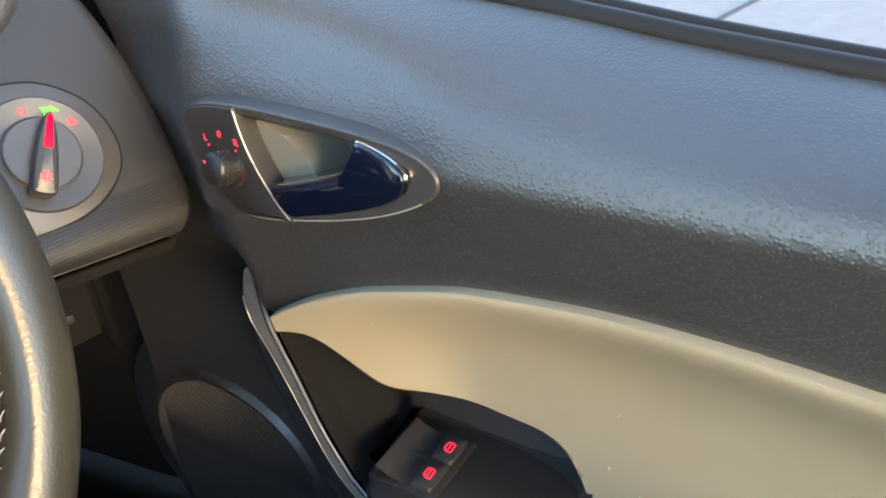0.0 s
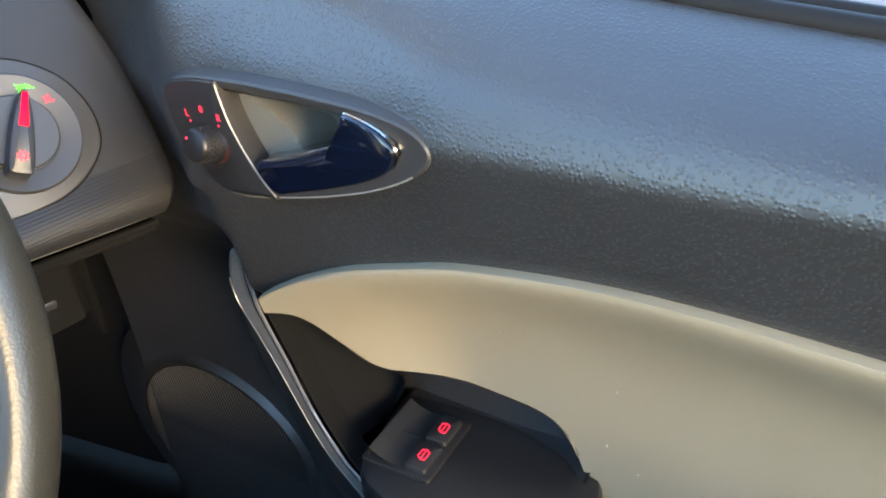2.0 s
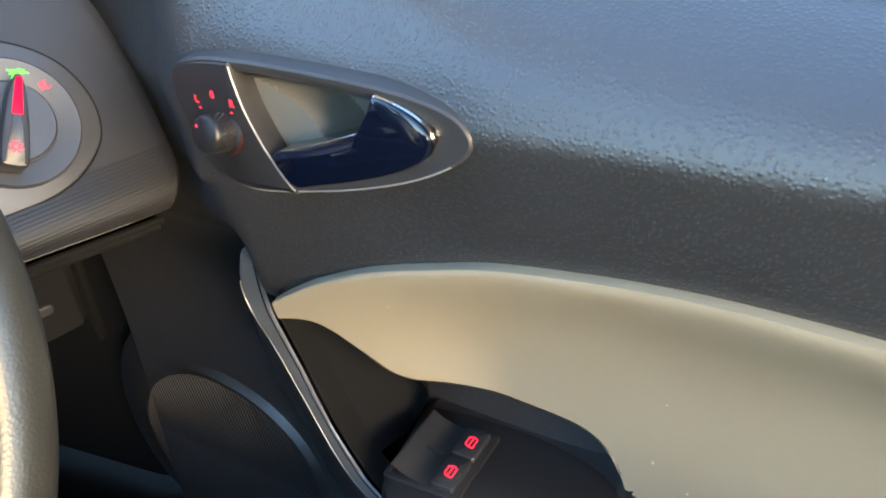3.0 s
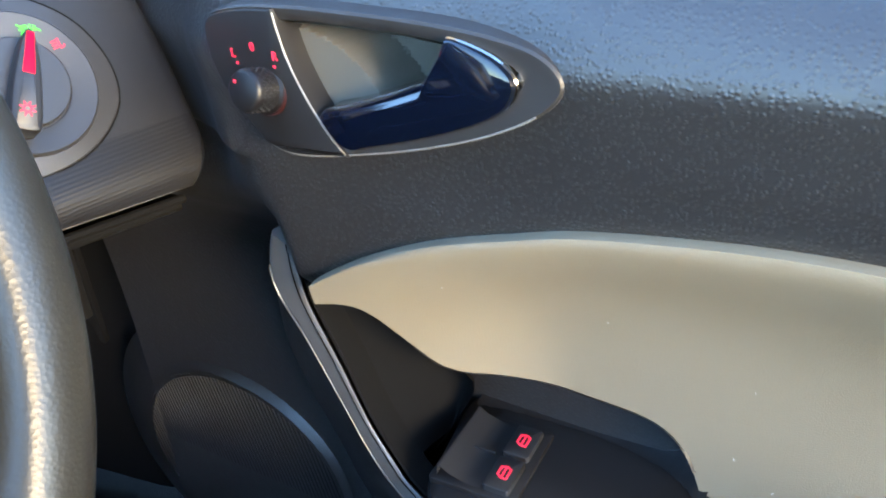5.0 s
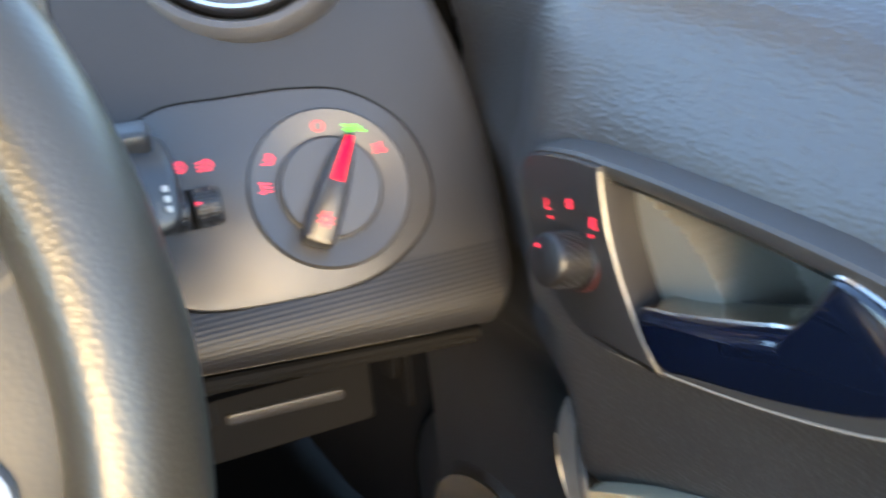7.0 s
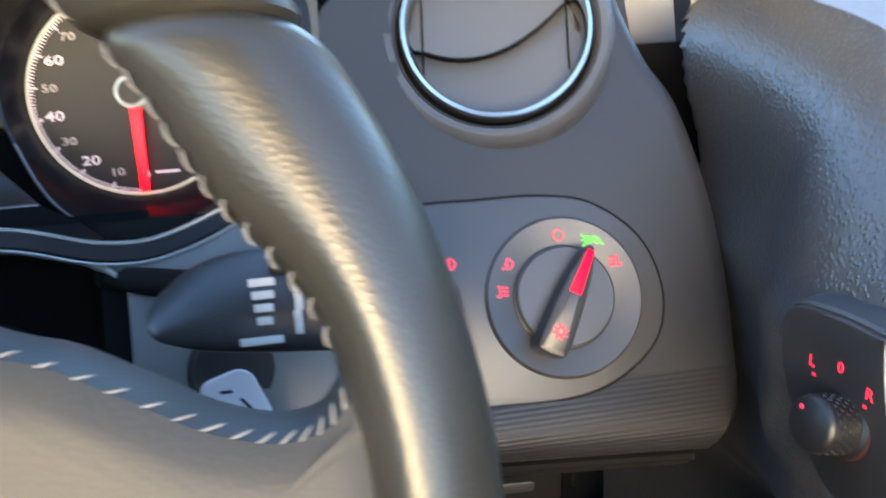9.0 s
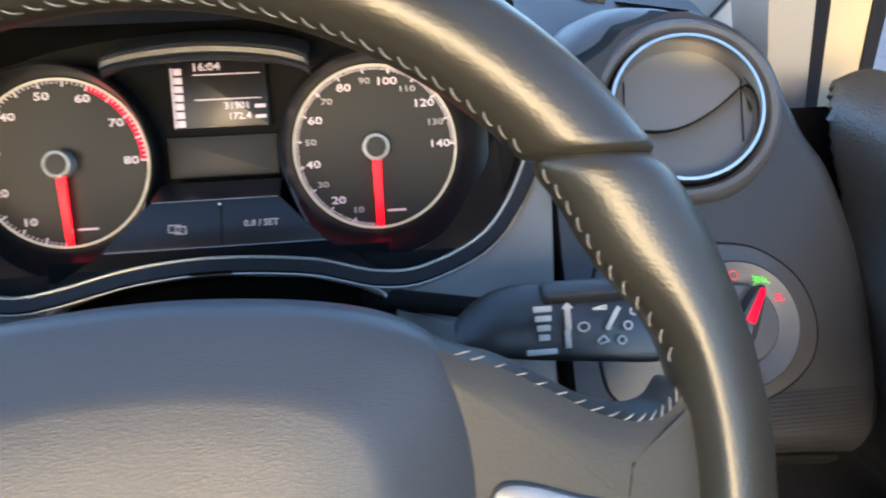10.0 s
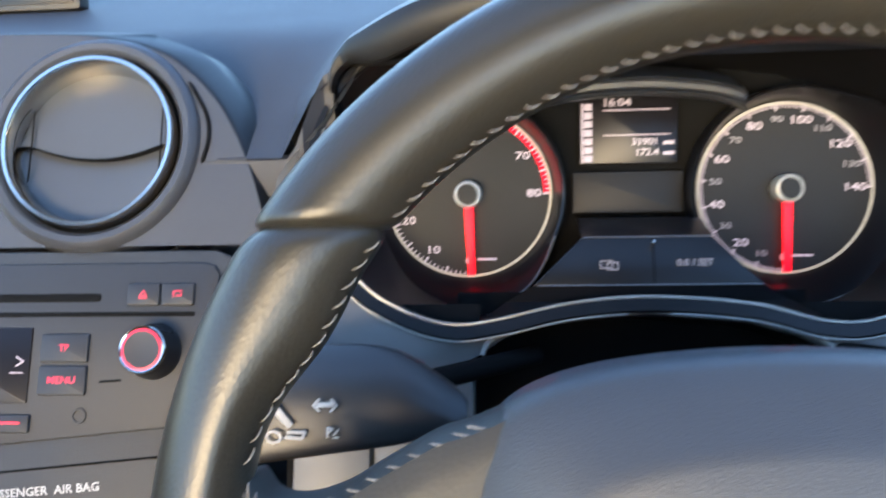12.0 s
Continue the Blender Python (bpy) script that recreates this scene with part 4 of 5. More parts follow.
part("pointer", solid([Vector((0.0200, -0.0014)), Vector((0.0200, 0.0014)), Vector((0.0005, 0.0026)), Vector((0.0005, -0.0026))], GM, 0.0150, 0.0158, 0.0002), M_RED, gripk, "lit red pointer")


def ring_symbol(m, parent, mat, kind):
    """Small lit symbols of the lamp switch, about 6 mm wide."""
    w = 0.0007
    if kind == "off":
        bm = stroke([(0.0024 * math.cos(a), 0.0024 * math.sin(a)) for a in [k * 0.785 for k in range(9)]], w, m)
    elif kind == "sun":
        bm = joined([stroke([(0.0016 * math.cos(a), 0.0016 * math.sin(a)) for a in [k * 0.785 for k in range(9)]], w, m)] + [stroke([(0.0022 * math.cos(a), 0.0022 * math.sin(a)), (0.0034 * math.cos(a), 0.0034 * math.sin(a))], w, m) for a in [k * 0.785 for k in range(8)]])
    elif kind == "side":
        bm = joined([stroke([(s * 0.0008, 0.0012), (s * 0.0024, 0.0015), (s * 0.0024, -0.0015), (s * 0.0008, -0.0012), (s * 0.0008, 0.0012)], w, m) for s in (-1, 1)] + [stroke([(s * 0.003, d), (s * 0.0046, d * 2.2)], w, m) for s in (-1, 1) for d in (-0.0011, 0, 0.0011)])
    else:
        s = -1 if kind == "fog_rear" else 1
        bm = joined([stroke([(s * 0.0002, 0.0022), (s * 0.0016, 0.0020), (s * 0.0030, 0.0), (s * 0.0016, -0.0020), (s * 0.0002, -0.0022), (s * 0.0002, 0.0022)], w, m)] + [stroke([(s * -0.0008, d), (s * -0.0032, d - 0.0004)], w, m) for d in (-0.0016, 0, 0.0016)])
    return part("symbol", bm, mat, parent, "lit symbol")


M_DIMRED = material("dim_red_symbol", (0.4, 0.05, 0.05), 0.4, glow=(1.0, 0.10, 0.10), power=0.045, stain=0)
for x, z, kind, mat in ((0.2800, 0.8140, "off", M_DIMRED), (0.2950, 0.8110, "side", M_GREEN), (0.3045, 0.8020, "low", M_ROSE), (0.2560, 0.8050, "fog", M_ROSE), (0.2520, 0.7950, "fog_rear", M_ROSE)):
    p = panel_xy(x, z)
    ring_symbol(at(LM, p.x, p.y, 0.0026), lights, mat, kind)
ring_symbol(at(GM, -0.0165, 0, 0.0155, -TURN_K), gripk, M_ROSE, "sun")

# headlamp levelling roller beside it
RM = plane(0.2290, dash_y(0.7925), 0.7925, FT)
roller = thing("dimmer_rollers", RM @ Vector((0, 0, -0.01)), "black thumb rollers for dimming and headlamp level", "roller switch")
M_GLOSS_BLACK = material("gloss_black_plastic", (0.010, 0.010, 0.011), 0.28, stain=0.05)
part("housing", solid(rounded(0.0235, 0.0165, 0.002, -0.006, 0.0), RM, 0.0005, 0.0016, 0.0004), M_MATT, roller, "glossy black housing")
for x0 in (0.0, -0.0125):
    ring = [k * math.pi / 24 for k in range(49)]
    wheel = part("roller", grid([[RM @ Vector((x0 + x, 0.0078 * r * math.cos(a), 0.0008 + 0.0078 * r * math.sin(a))) for a in ring] for x, r in ((-0.0052, 0.82), (-0.0048, 0.97), (-0.0040, 1.0), (0.0040, 1.0), (0.0048, 0.97), (0.0052, 0.82), (0.0052, 0.05))]), M_BLACK, roller, "knurled thumb wheel")
    teeth = []
    for k in range(15):
        for xx in (-0.0026, 0.0026):
            teeth.append(box(RM @ Matrix.Translation((x0 + xx, 0, 0.0008)) @ Matrix.Rotation(k * math.pi / 14 - math.pi / 2, 4, "X") @ Matrix.Translation((0, 0, 0.0077)), 0.0034, 0.0008, 0.0006, 0.0002))
    part("teeth", joined(teeth), M_SATIN, wheel)
    part("mark", box(at(RM, x0 - 0.0035, 0.0005, 0.0087), 0.0022, 0.0016, 0.0003, 0.0001), M_ROSE, wheel)
for x, z in ((0.2212, 0.808), (0.2317, 0.8072)):
    p = panel_xy(x, z)
    ring_symbol(at(LM, p.x, p.y, 0.0015), lights, M_ROSE, "low")


# ---- instrument cluster ----
M_COWL = material("cowl_black", (0.006, 0.006, 0.007), 0.32, stain=0.05, spec=0.3)
CM = plane(0, 0.325, 0.872, 13)
cluster = thing("instrument_cluster", (0, 0.33, 0.80), "instrument cluster with two lit dials and a small display", "instrument cluster")
part("backing", grid([[CM @ Vector((x, y, -0.002)) for x in (-0.19, 0.0, 0.19)] for y in (-0.075, 0.0, 0.085)]), M_MATT, cluster)
funnel = []
for f, h in ((0.0, 0.0015), (0.03, -0.002), (0.25, -0.03), (0.55, -0.058)):
    funnel.append([BM @ Vector((0.004 + (p.x - 0.004) * (1 - 0.22 * f), 0.06 + (p.y - 0.06) * (1 - 0.22 * f) + 0.005 * f, h)) for p in a_open])
part("bezel", grid(funnel, closed_u=True), M_COWL, cluster, "black bezel funnel")
band = []
for d, h in ((0.0004, 0.0010), (0.0, 0.0042), (-0.0062, 0.0052), (-0.0072, 0.0040), (-0.0074, 0.0)):
    band.append([BM @ Vector((p.x, p.y, h + 0.004 * step(0.12, 0.19, abs(p.x)))) for p in inset(a_open, d)])
part("bezel_band", grid(band, closed_u=True), M_COWL, cluster, "black band round the instrument opening")
# pale rods draw the lit edge of the grey fascia opening
part("fascia_edge", rod([BM @ Vector((p.x, p.y, 0.0046)) for p in inset(a_open, -0.0078)[84:130]], 0.0006, 6), M_EDGE, dash)
part("fascia_edge", rod([BM @ Vector((p.x, p.y, 0.0046)) for p in inset(a_open, -0.0078)[140:180]], 0.0006, 6), M_EDGE, dash)
low_open = [cast(opening, 0.004, 0.06, a) for a in [math.pi * 1.0 - 0.2 + k * (math.pi + 0.4) / 90 for k in range(91)]]
part("bezel_trim", rod([BM @ Vector((p.x * 0.997, p.y + 0.001, 0.0044)) for p in low_open], 0.0009, 6), M_EDGE, cluster, "thin silver trim line")



def tick(bm_list, m, r0, r1, w, a):
    bm_list.append(box(m @ Matrix.Rotation(a, 4, "Z") @ Matrix.Translation(((r0 + r1) / 2, 0, 0)), r1 - r0, w, 0.0003, 0.0001))


def dial(x, name, label, numbers, small, top, arc, needle_turn):
    """A round gauge: ring, ticks, numbers from the foot clockwise, needle and cap."""
    m = at(CM, x, -0.0035, 0.001)
    R = 0.0520
    d = part("dial", lathe([(R, 0.0), (0, 0.0)], m, 72), M_DIAL, cluster, label)
    part("dial_ring", lathe([(R * 0.966, 0.0004), (R * 0.972, 0.0010), (R * 0.992, 0.0010), (R, 0.0)], m, 96), M_RING, d, "pale lit ring")
    cowl, lip = [], []
    for k in range(96):
        a = 2 * math.pi * k / 96
        w = step(-0.6, 0.5, math.cos(a) * (1 if x > 0 else -1) - 0.9 * math.sin(a))
        out = 1.10 + 0.20 * w
        d3 = lambda r, h: m @ Vector((R * r * math.cos(a), R * r * math.sin(a), h))
        cowl.append([d3(1.0, -0.001), d3(1.02, 0.002), d3(1 + (out - 1) * 0.5, 0.011), d3(out, 0.0215), d3(out + 0.02, 0.0222), d3(out + 0.04, 0.021), d3(out + 0.05, 0.002)])
        lip.append(d3(out + 0.012, 0.0222))
    part("dial_wall", grid(cowl, closed_v=True), M_COWL, cluster, "black cowl round a dial")
    part("cowl_edge", rod([lip[k % 96] for k in (range(54, 92) if x > 0 else range(52, 90))], 0.0008, 6), M_SILVER, cluster)
    start, sweep = radians(-90.0), -radians(270.0)
    ticks, n = [], top
    for k in range(n + 1):
        a = start + sweep * k / n
        big = k % (10 if small else 5) == 0
        tick(ticks, at(m, 0, 0, 0.0004), R * (0.895 if big else 0.925), R * 0.968, 0.0012 if big else 0.0007, a)
    part("tick_scale", joined(ticks), M_WHITE, d)
    for i, s in enumerate(numbers):
        a = start + sweep * i / (len(numbers) - 1)
        dimmed = small and i % 2 == 1
        lettering(s, 0.0054 if dimmed else 0.0067, at(m, R * 0.785 * math.cos(a), R * 0.80 * math.sin(a), 0.0004), M_DIM if dimmed else M_WHITE, d, "numeral", sx=1.38)
    part("unit", box(at(m, 0.011, -R * 0.80 + 0.001, 0.0004), 0.012, 0.0014, 0.0002, 0.0001), M_WHITE, d)
    if arc:
        rows = [[m @ Vector((r * math.cos(start + sweep * (6 + 2 * k / 40) / 8), r * math.sin(start + sweep * (6 + 2 * k / 40) / 8), 0.0006)) for k in range(41)] for r in (R * 0.90, R * 0.966)]
        part("red_zone", grid(rows), M_RED, d, "lit red band")
    nm = at(m, 0, 0, 0.006, -90 + needle_turn)
    part("needle", solid([Vector((0.0, -0.0028)), Vector((0.0500, -0.0020)), Vector((0.0500, 0.0020)), Vector((0.0, 0.0028))], nm, 0.0, 0.0008, 0.0002), M_NEEDLE, d, "lit red needle")
    part("cap", lathe([(0.0085, 0.0), (0.0085, 0.010), (0.0080, 0.0115), (0.0066, 0.012), (0.0060, 0.0112), (0.0, 0.0112)], m, 40), M_CAPS, d, "silver cap with a dark centre")
    part("cap_centre", lathe([(0.0061, 0.0115), (0.0, 0.0118)], m, 32), M_LCD_GREY, d)
    return d


M_CAPS = material("cap_silver", (0.42, 0.41, 0.36), 0.4, metal=0.3, stain=0.04)
dial(-0.0942, "rev_counter", "dark rev counter face with white numerals and a red zone", ["0", "10", "20", "30", "40", "50", "60", "70", "80"], False, 80, True, 2)
dial(0.0965, "speedometer", "dark speedometer face with white numerals", ["0", "10", "20", "30", "40", "50", "60", "70", "80", "90", "100", "110", "120", "130", "140"], True, 140, False, 0)

screen = part("display", solid(rounded(0.0580, 0.0425, 0.001, 0.0035, 0.0345), CM, 0.002, 0.006, 0.0006), M_LCD, cluster, "small dark display with white characters")
S6 = at(CM, 0, 0, 0.0061)
lettering("16:04", 0.0068, at(S6, -0.0035, 0.0500), M_WHITE, screen, label="lit white clock digits", sx=1.15)
for y in (0.0455, 0.0305):
    part("line", box(at(S6, 0.0085, y), 0.040, 0.0007, 0.0002, 0.0001), M_WHITE, screen)
lettering("31901", 0.0058, at(S6, 0.0135, 0.0262), M_WHITE, screen, label="lit white odometer digits", sx=1.1)
lettering("172.4", 0.0058, at(S6, 0.0145, 0.0198), M_WHITE, screen, label="lit white trip digits", sx=1.1)
for y in (0.0255, 0.0192):
    part("unit", box(at(S6, 0.0275, y), 0.0065, 0.0022, 0.0002, 0.0001), M_WHITE, screen)
bars = [box(at(S6, -0.0205, 0.0165 + 0.0052 * k), 0.0048, 0.0040, 0.0002, 0.0001) for k in range(7)] + [box(at(S6, -0.0240, 0.032), 0.0012, 0.036, 0.0002, 0.0001)]
part("fuel_bar", joined(bars), M_WHITE, screen, "lit white bar gauge")
part("lower_display", solid(rounded(0.066, 0.0250, 0.001, 0.003, -0.0040), CM, 0.002, 0.006, 0.0006), M_LCD_GREY, cluster, "blank grey lower display")
vis = curve([(-0.0560, 0.286, 0.9325), (-0.0515, 0.285, 0.9355), (-0.0276, 0.285, 0.9393), (0.0063, 0.285, 0.9407), (0.0402, 0.285, 0.9379), (0.0600, 0.285, 0.9335), (0.0650, 0.286, 0.9300)], 48)
vis_rows = [[p + Vector((-0.004 * p.x / 0.06, dy, dz)) for p in vis] for dy, dz in ((0.030, -0.010), (0.004, -0.0105), (0.0005, -0.0095), (-0.001, -0.0070), (0.001, -0.0060), (-0.001, -0.0050), (-0.001, -0.0022), (0.001, -0.0014), (0.0, 0.0), (0.004, 0.0012), (0.03, 0.004))]
part("visor", grid(vis_rows), M_SATIN, cluster, "small grey stepped visor over the display")

TM = plane(0.004, 0.250, 0.8465, 30)
strip_o = [Vector(p) for p in ((-0.034, 0.014), (-0.060, -0.012), (0.060, -0.012), (0.036, 0.014))]
keys = part("button_strip", solid(strip_o, TM, -0.006, 0.0, 0.001), M_COWL, cluster, "dark button strip below the display")
ramp = [[TM @ Vector((x * s, y, z)) for x in (-0.034, 0.036)] for s, y, z in ((1.0, 0.0145, -0.001), (0.98, 0.030, -0.022), (0.96, 0.04, -0.055))]
part("strip_ramp", grid(ramp), M_COWL, cluster)
part("strip_foot", grid([[TM @ Vector((x * s, y, z)) for x in (-0.075, -0.03, 0.03, 0.075)] for s, y, z in ((0.8, -0.012, -0.001), (1.0, -0.020, -0.006), (1.15, -0.03, 0.004))]), M_COWL, cluster)
for y, w in ((0.0142, 0.068), (-0.0122, 0.118)):
    part("strip_edge", rod([TM @ Vector((0.001 + w * s, y, -0.0005)) for s in (-0.5, 0.0, 0.5)], 0.0004, 6), M_SILVER, keys)
part("key_gap", box(at(TM, 0.004, 0.001, 0.0001), 0.0008, 0.025, 0.0003, 0.0001), M_MATT, keys)
part("symbol", joined([stroke([(-0.0045, -0.002), (0.0015, -0.002), (0.0015, 0.002), (-0.0045, 0.002), (-0.0045, -0.002)], 0.0006, at(TM, -0.0195, -0.001, 0.0001)), stroke([(-0.001, -0.003), (0.0045, -0.003), (0.0045, 0.001), (-0.001, 0.001), (-0.001, -0.003)], 0.0006, at(TM, -0.0195, -0.001, 0.0001))]), M_DIM, keys, "lit white symbol")
part("reset_pin", lathe([(0.0011, 0.0), (0.0011, 0.0035), (0.0008, 0.0042), (0.0, 0.0042)], at(TM, 0.004, 0.0105, 0.0), 16), M_CHROME, keys, "tiny bright reset pin")
lettering("0.0 / SET", 0.0052, at(TM, 0.0255, -0.0005, 0.0002), M_DIM, keys, label="lit white words", sx=1.0)


# ---- steering wheel ----
WM = plane(0.0168, 0.030, 0.8192, 20.5) @ Matrix.Scale(1.016, 4)
RW, TW, SEAM = 0.1730, 0.0174, 0.1025
wheel = thing("steering_wheel", WM @ Vector((0, 0, -0.02)), "black leather steering wheel with pale stitching on the inner rim", "steering wheel")


def pinch(a):
    """How far the rim's inner side is drawn in towards the spokes."""
    up = math.degrees(math.asin(math.sin(a)))
    return 0.38 * step(27, 13, up) * step(-48, -20, up) - 0.12 * math.exp(-((up - 29) / 6) ** 2)


def rim_point(u, v, shrink, lower):
    """u runs along the section, v round the leather tube."""
    r = RW - (TW - shrink) * math.cos(v)
    s = math.asin(SEAM / r)
    a = s + u * (math.pi - 2 * s) if not lower else s - u * (math.pi + 2 * s)
    rad = TW - shrink
    inner = rad * math.cos(v) * (1 - pinch(a) * step(-0.2, 0.6, math.cos(v)))
    return WM @ Vector(((RW - inner) * math.cos(a), (RW - inner) * math.sin(a), rad * 0.98 * math.sin(v)))


def rim_section(lower, n):
    us = [0, 0.002, 0.005, 0.010] + [0.02 + 0.96 * k / n for k in range(n + 1)] + [0.990, 0.995, 0.998, 1]
    rows = []
    for u in us:
        e = min(u, 1 - u)
        rows.append([rim_point(u, 2 * math.pi * j / 36, 0.0028 * max(0.0, 1 - e / 0.009) ** 1.7, lower) for j in range(36)])
    return grid(rows, closed_u=True, cap=True)


rim_top = part("rim_top", rim_section(False, 90), M_LEATHER_SMOOTH, wheel, "smooth black leather upper rim")
rim_low = part("rim_lower", rim_section(True, 140), M_LEATHER, wheel, "grained black leather lower rim")
cap_bm = rod([Vector((-0.0026, 0, 0)), Vector((-0.0018, 0, 0.0006)), Vector((0, 0, 0.0009)), Vector((0.0018, 0, 0.0006)), Vector((0.0026, 0, 0))], [0.0002, 0.0003, 0.00034, 0.0003, 0.0002], 6)
stitch_mesh = bpy.data.meshes.new("stitch")
cap_bm.to_mesh(stitch_mesh)
cap_bm.free()
stitch_mesh.materials.append(M_THREAD)
for p in stitch_mesh.polygons:
    p.use_smooth = True


def stitch(m, parent):
    ob = new("stitch", stitch_mesh)
    ob.parent = parent
    ob.matrix_parent_inverse = world_of(parent).inverted()
    ob.matrix_basis = m
    return ob


def rim_stitches(a0, a1, parent, n):
    v = radians(22)
    for k in range(n):
        a = radians(a0 + (a1 - a0) * (k + 0.5) / n)
        r = RW - TW * math.cos(v) * (1 - pinch(a))
        m = WM @ Matrix.Rotation(a, 4, "Z") @ Matrix.Translation((r - 0.0004, 0, TW * math.sin(v))) @ Matrix.Rotation(radians(-90) + v, 4, "Y") @ Matrix.Rotation(radians(58), 4, "Z")
        stitch(m, parent)


rim_stitches(42, 138, rim_top, 43)
rim_stitches(13, 39.5, rim_low, 12)
rim_stitches(140.5, 168, rim_low, 12)
rim_stitches(-13, -70, rim_low, 24)
rim_stitches(193, 250, rim_low, 24)

HUB = [(0.0, 0.0665), (0.045, 0.0635), (0.075, 0.056), (0.0905, 0.043), (0.0975, 0.018), (0.0965, -0.012), (0.083, -0.05), (0.05, -0.075), (0.0, -0.082), (-0.05, -0.075), (-0.083, -0.05), (-0.0965, -0.012), (-0.0975, 0.018), (-0.0905, 0.043), (-0.075, 0.056), (-0.045, 0.0635)]
hub_o = [Vector((p.x, p.y)) for p in curve([(x, y, 0) for x, y in HUB], 96, closed=True)]
rows = []
for f, h in ((1.0, -0.022), (1.0, -0.002), (0.985, 0.004), (0.95, 0.0085), (0.86, 0.0145), (0.73, 0.0220), (0.69, 0.0238), (0.65, 0.0246), (0.45, 0.0260), (0.25, 0.0267), (0.05, 0.027)):
    rows.append([WM @ Vector((p.x * f, (p.y + 0.01) * f - 0.01, h)) for p in hub_o])
part("airbag_cover", grid(rows, closed_u=True, cap=True), M_HUB, wheel, "grey plastic airbag cover with a soft crease")
SPOKE = [(0.072, 0.042), (0.098, 0.0445), (0.119, 0.0345), (0.133, 0.0262), (0.146, 0.0222), (0.155, 0.0238), (0.1612, 0.030), (0.170, 0.022), (0.172, -0.005), (0.167, -0.024), (0.1585, -0.0325), (0.150, -0.0355), (0.12, -0.045), (0.08, -0.06)]
for side in (1, -1):
    o = [Vector((side * p.x, p.y)) for p in curve([(x, y, 0) for x, y in SPOKE], 70, closed=True)]
    if side < 0:
        o = o[::-1]
    arm_ = part("spoke", solid(o, WM, -0.016, 0.0075, 0.0085, dome=0.001), M_SPOKE, wheel, "leather-covered spoke")
    line = curve([(side * x, y, 0) for x, y in ((0.093, 0.0465), (0.110, 0.0385), (0.128, 0.0285), (0.143, 0.0222), (0.154, 0.0226), (0.1608, 0.0300))], 16)
    for k, p in enumerate(line[:-1]):
        q = line[k + 1]
        stitch(WM @ Matrix.Translation((p.x, p.y - 0.0014, 0.0040)) @ Matrix.Rotation(math.atan2(q.y - p.y, q.x - p.x) + radians(35 * side), 4, "Z"), arm_)
    to = [Vector((side * p.x, p.y)) for p in curve([(x, y, 0) for x, y in ((0.099, 0.004), (0.128, -0.001), (0.149, -0.009), (0.1545, -0.020), (0.146, -0.030), (0.103, -0.036))], 48, closed=True)]
    tr = part("spoke_trim", solid(to if side > 0 else to[::-1], WM, -0.004, 0.0115, 0.002), M_SILVER, arm_, "satin silver trim")
    ti = inset(to, 0.004)
    part("trim_inlay", solid(ti if side > 0 else ti[::-1], WM, 0.004, 0.0121, 0.0006), M_SATIN, tr)

# ---- steering column and stalks ----
column = thing("steering_column", (0.01, 0.16, 0.74), "black plastic steering column shroud", "steering column")
rows = []
for y, w, h in ((0.055, 0.040, 0.03), (0.075, 0.052, 0.04), (0.15, 0.056, 0.044), (0.24, 0.058, 0.048)):
    cz = 0.801 - 0.405 * (y - 0.06)
    rows.append([Vector((0.013 + w * math.cos(a) * (abs(math.cos(a)) ** -0.4 if abs(math.cos(a)) > 0.05 else 1) * 0.9, y, cz + 0.012 + h * math.sin(a))) for a in [2 * math.pi * k / 40 for k in range(40)]])
part("shroud", grid(rows, closed_u=True, cap=True), M_MATT, column, "black shroud")


def stalk(name_label, spine, depth):
    """A flat lever: spine rows give x, upper z, lower z of its front outline."""
    ob = thing("column_stalk", (spine[0][0], 0.15, spine[0][1]), name_label, "stalk", "column stalks")
    rows = []
    for x, hi, lo, d in spine:
        c, h = (hi + lo) / 2, (hi - lo) / 2
        y = 0.130 + 0.40 * (c - 0.825) + 0.012
        ring = []
        for k in range(40):
            t = 2 * math.pi * k / 40
            ct, st = math.cos(t), math.sin(t)
            u = math.copysign(abs(ct) ** 0.7, ct) * h
            v = math.copysign(abs(st) ** 0.75, st) * d * depth
            ring.append(Vector((x, y + 0.40 * u - v * 0.927, c + u - v * 0.375)))
        rows.append(ring)
    part("stalk_body", grid([curve([r[k] for r in rows], 50) for k in range(40)], closed_v=True), M_STALK, ob, "satin black stalk body")
    return ob


def on_stalk(x, z):
    """A frame on the front of a stalk at that place."""
    return plane(x, 0.130 + 0.40 * (z - 0.825) - 0.0006, z, 22)


wip = stalk("black wiper stalk with white printed symbols on the column", [(0.1215, 0.8235, 0.8215, 0.3), (0.1230, 0.8250, 0.8202, 0.5), (0.1262, 0.8270, 0.8190, 0.7), (0.137, 0.8335, 0.8160, 0.92), (0.149, 0.8362, 0.8142, 1.0), (0.160, 0.8365, 0.8128, 1.0),
            (0.185, 0.8355, 0.8105, 1.0), (0.205, 0.8345, 0.8085, 1.0), (0.2125, 0.8325, 0.8090, 0.97), (0.2165, 0.8300, 0.8120, 0.85), (0.2180, 0.8245, 0.8170, 0.5)], 0.0130)
P = on_stalk(0.18, 0.8265)
for k in range(4):
    part("mark", box(at(P, -0.0210, 0.0085 - 0.0041 * k), 0.0082 - 0.0011 * k, 0.0026, 0.0003, 0.0001), M_PRINT, wip)
part("mark", box(at(P, -0.0225, -0.0100), 0.0135, 0.0025, 0.0003, 0.0001), M_PRINT, wip)
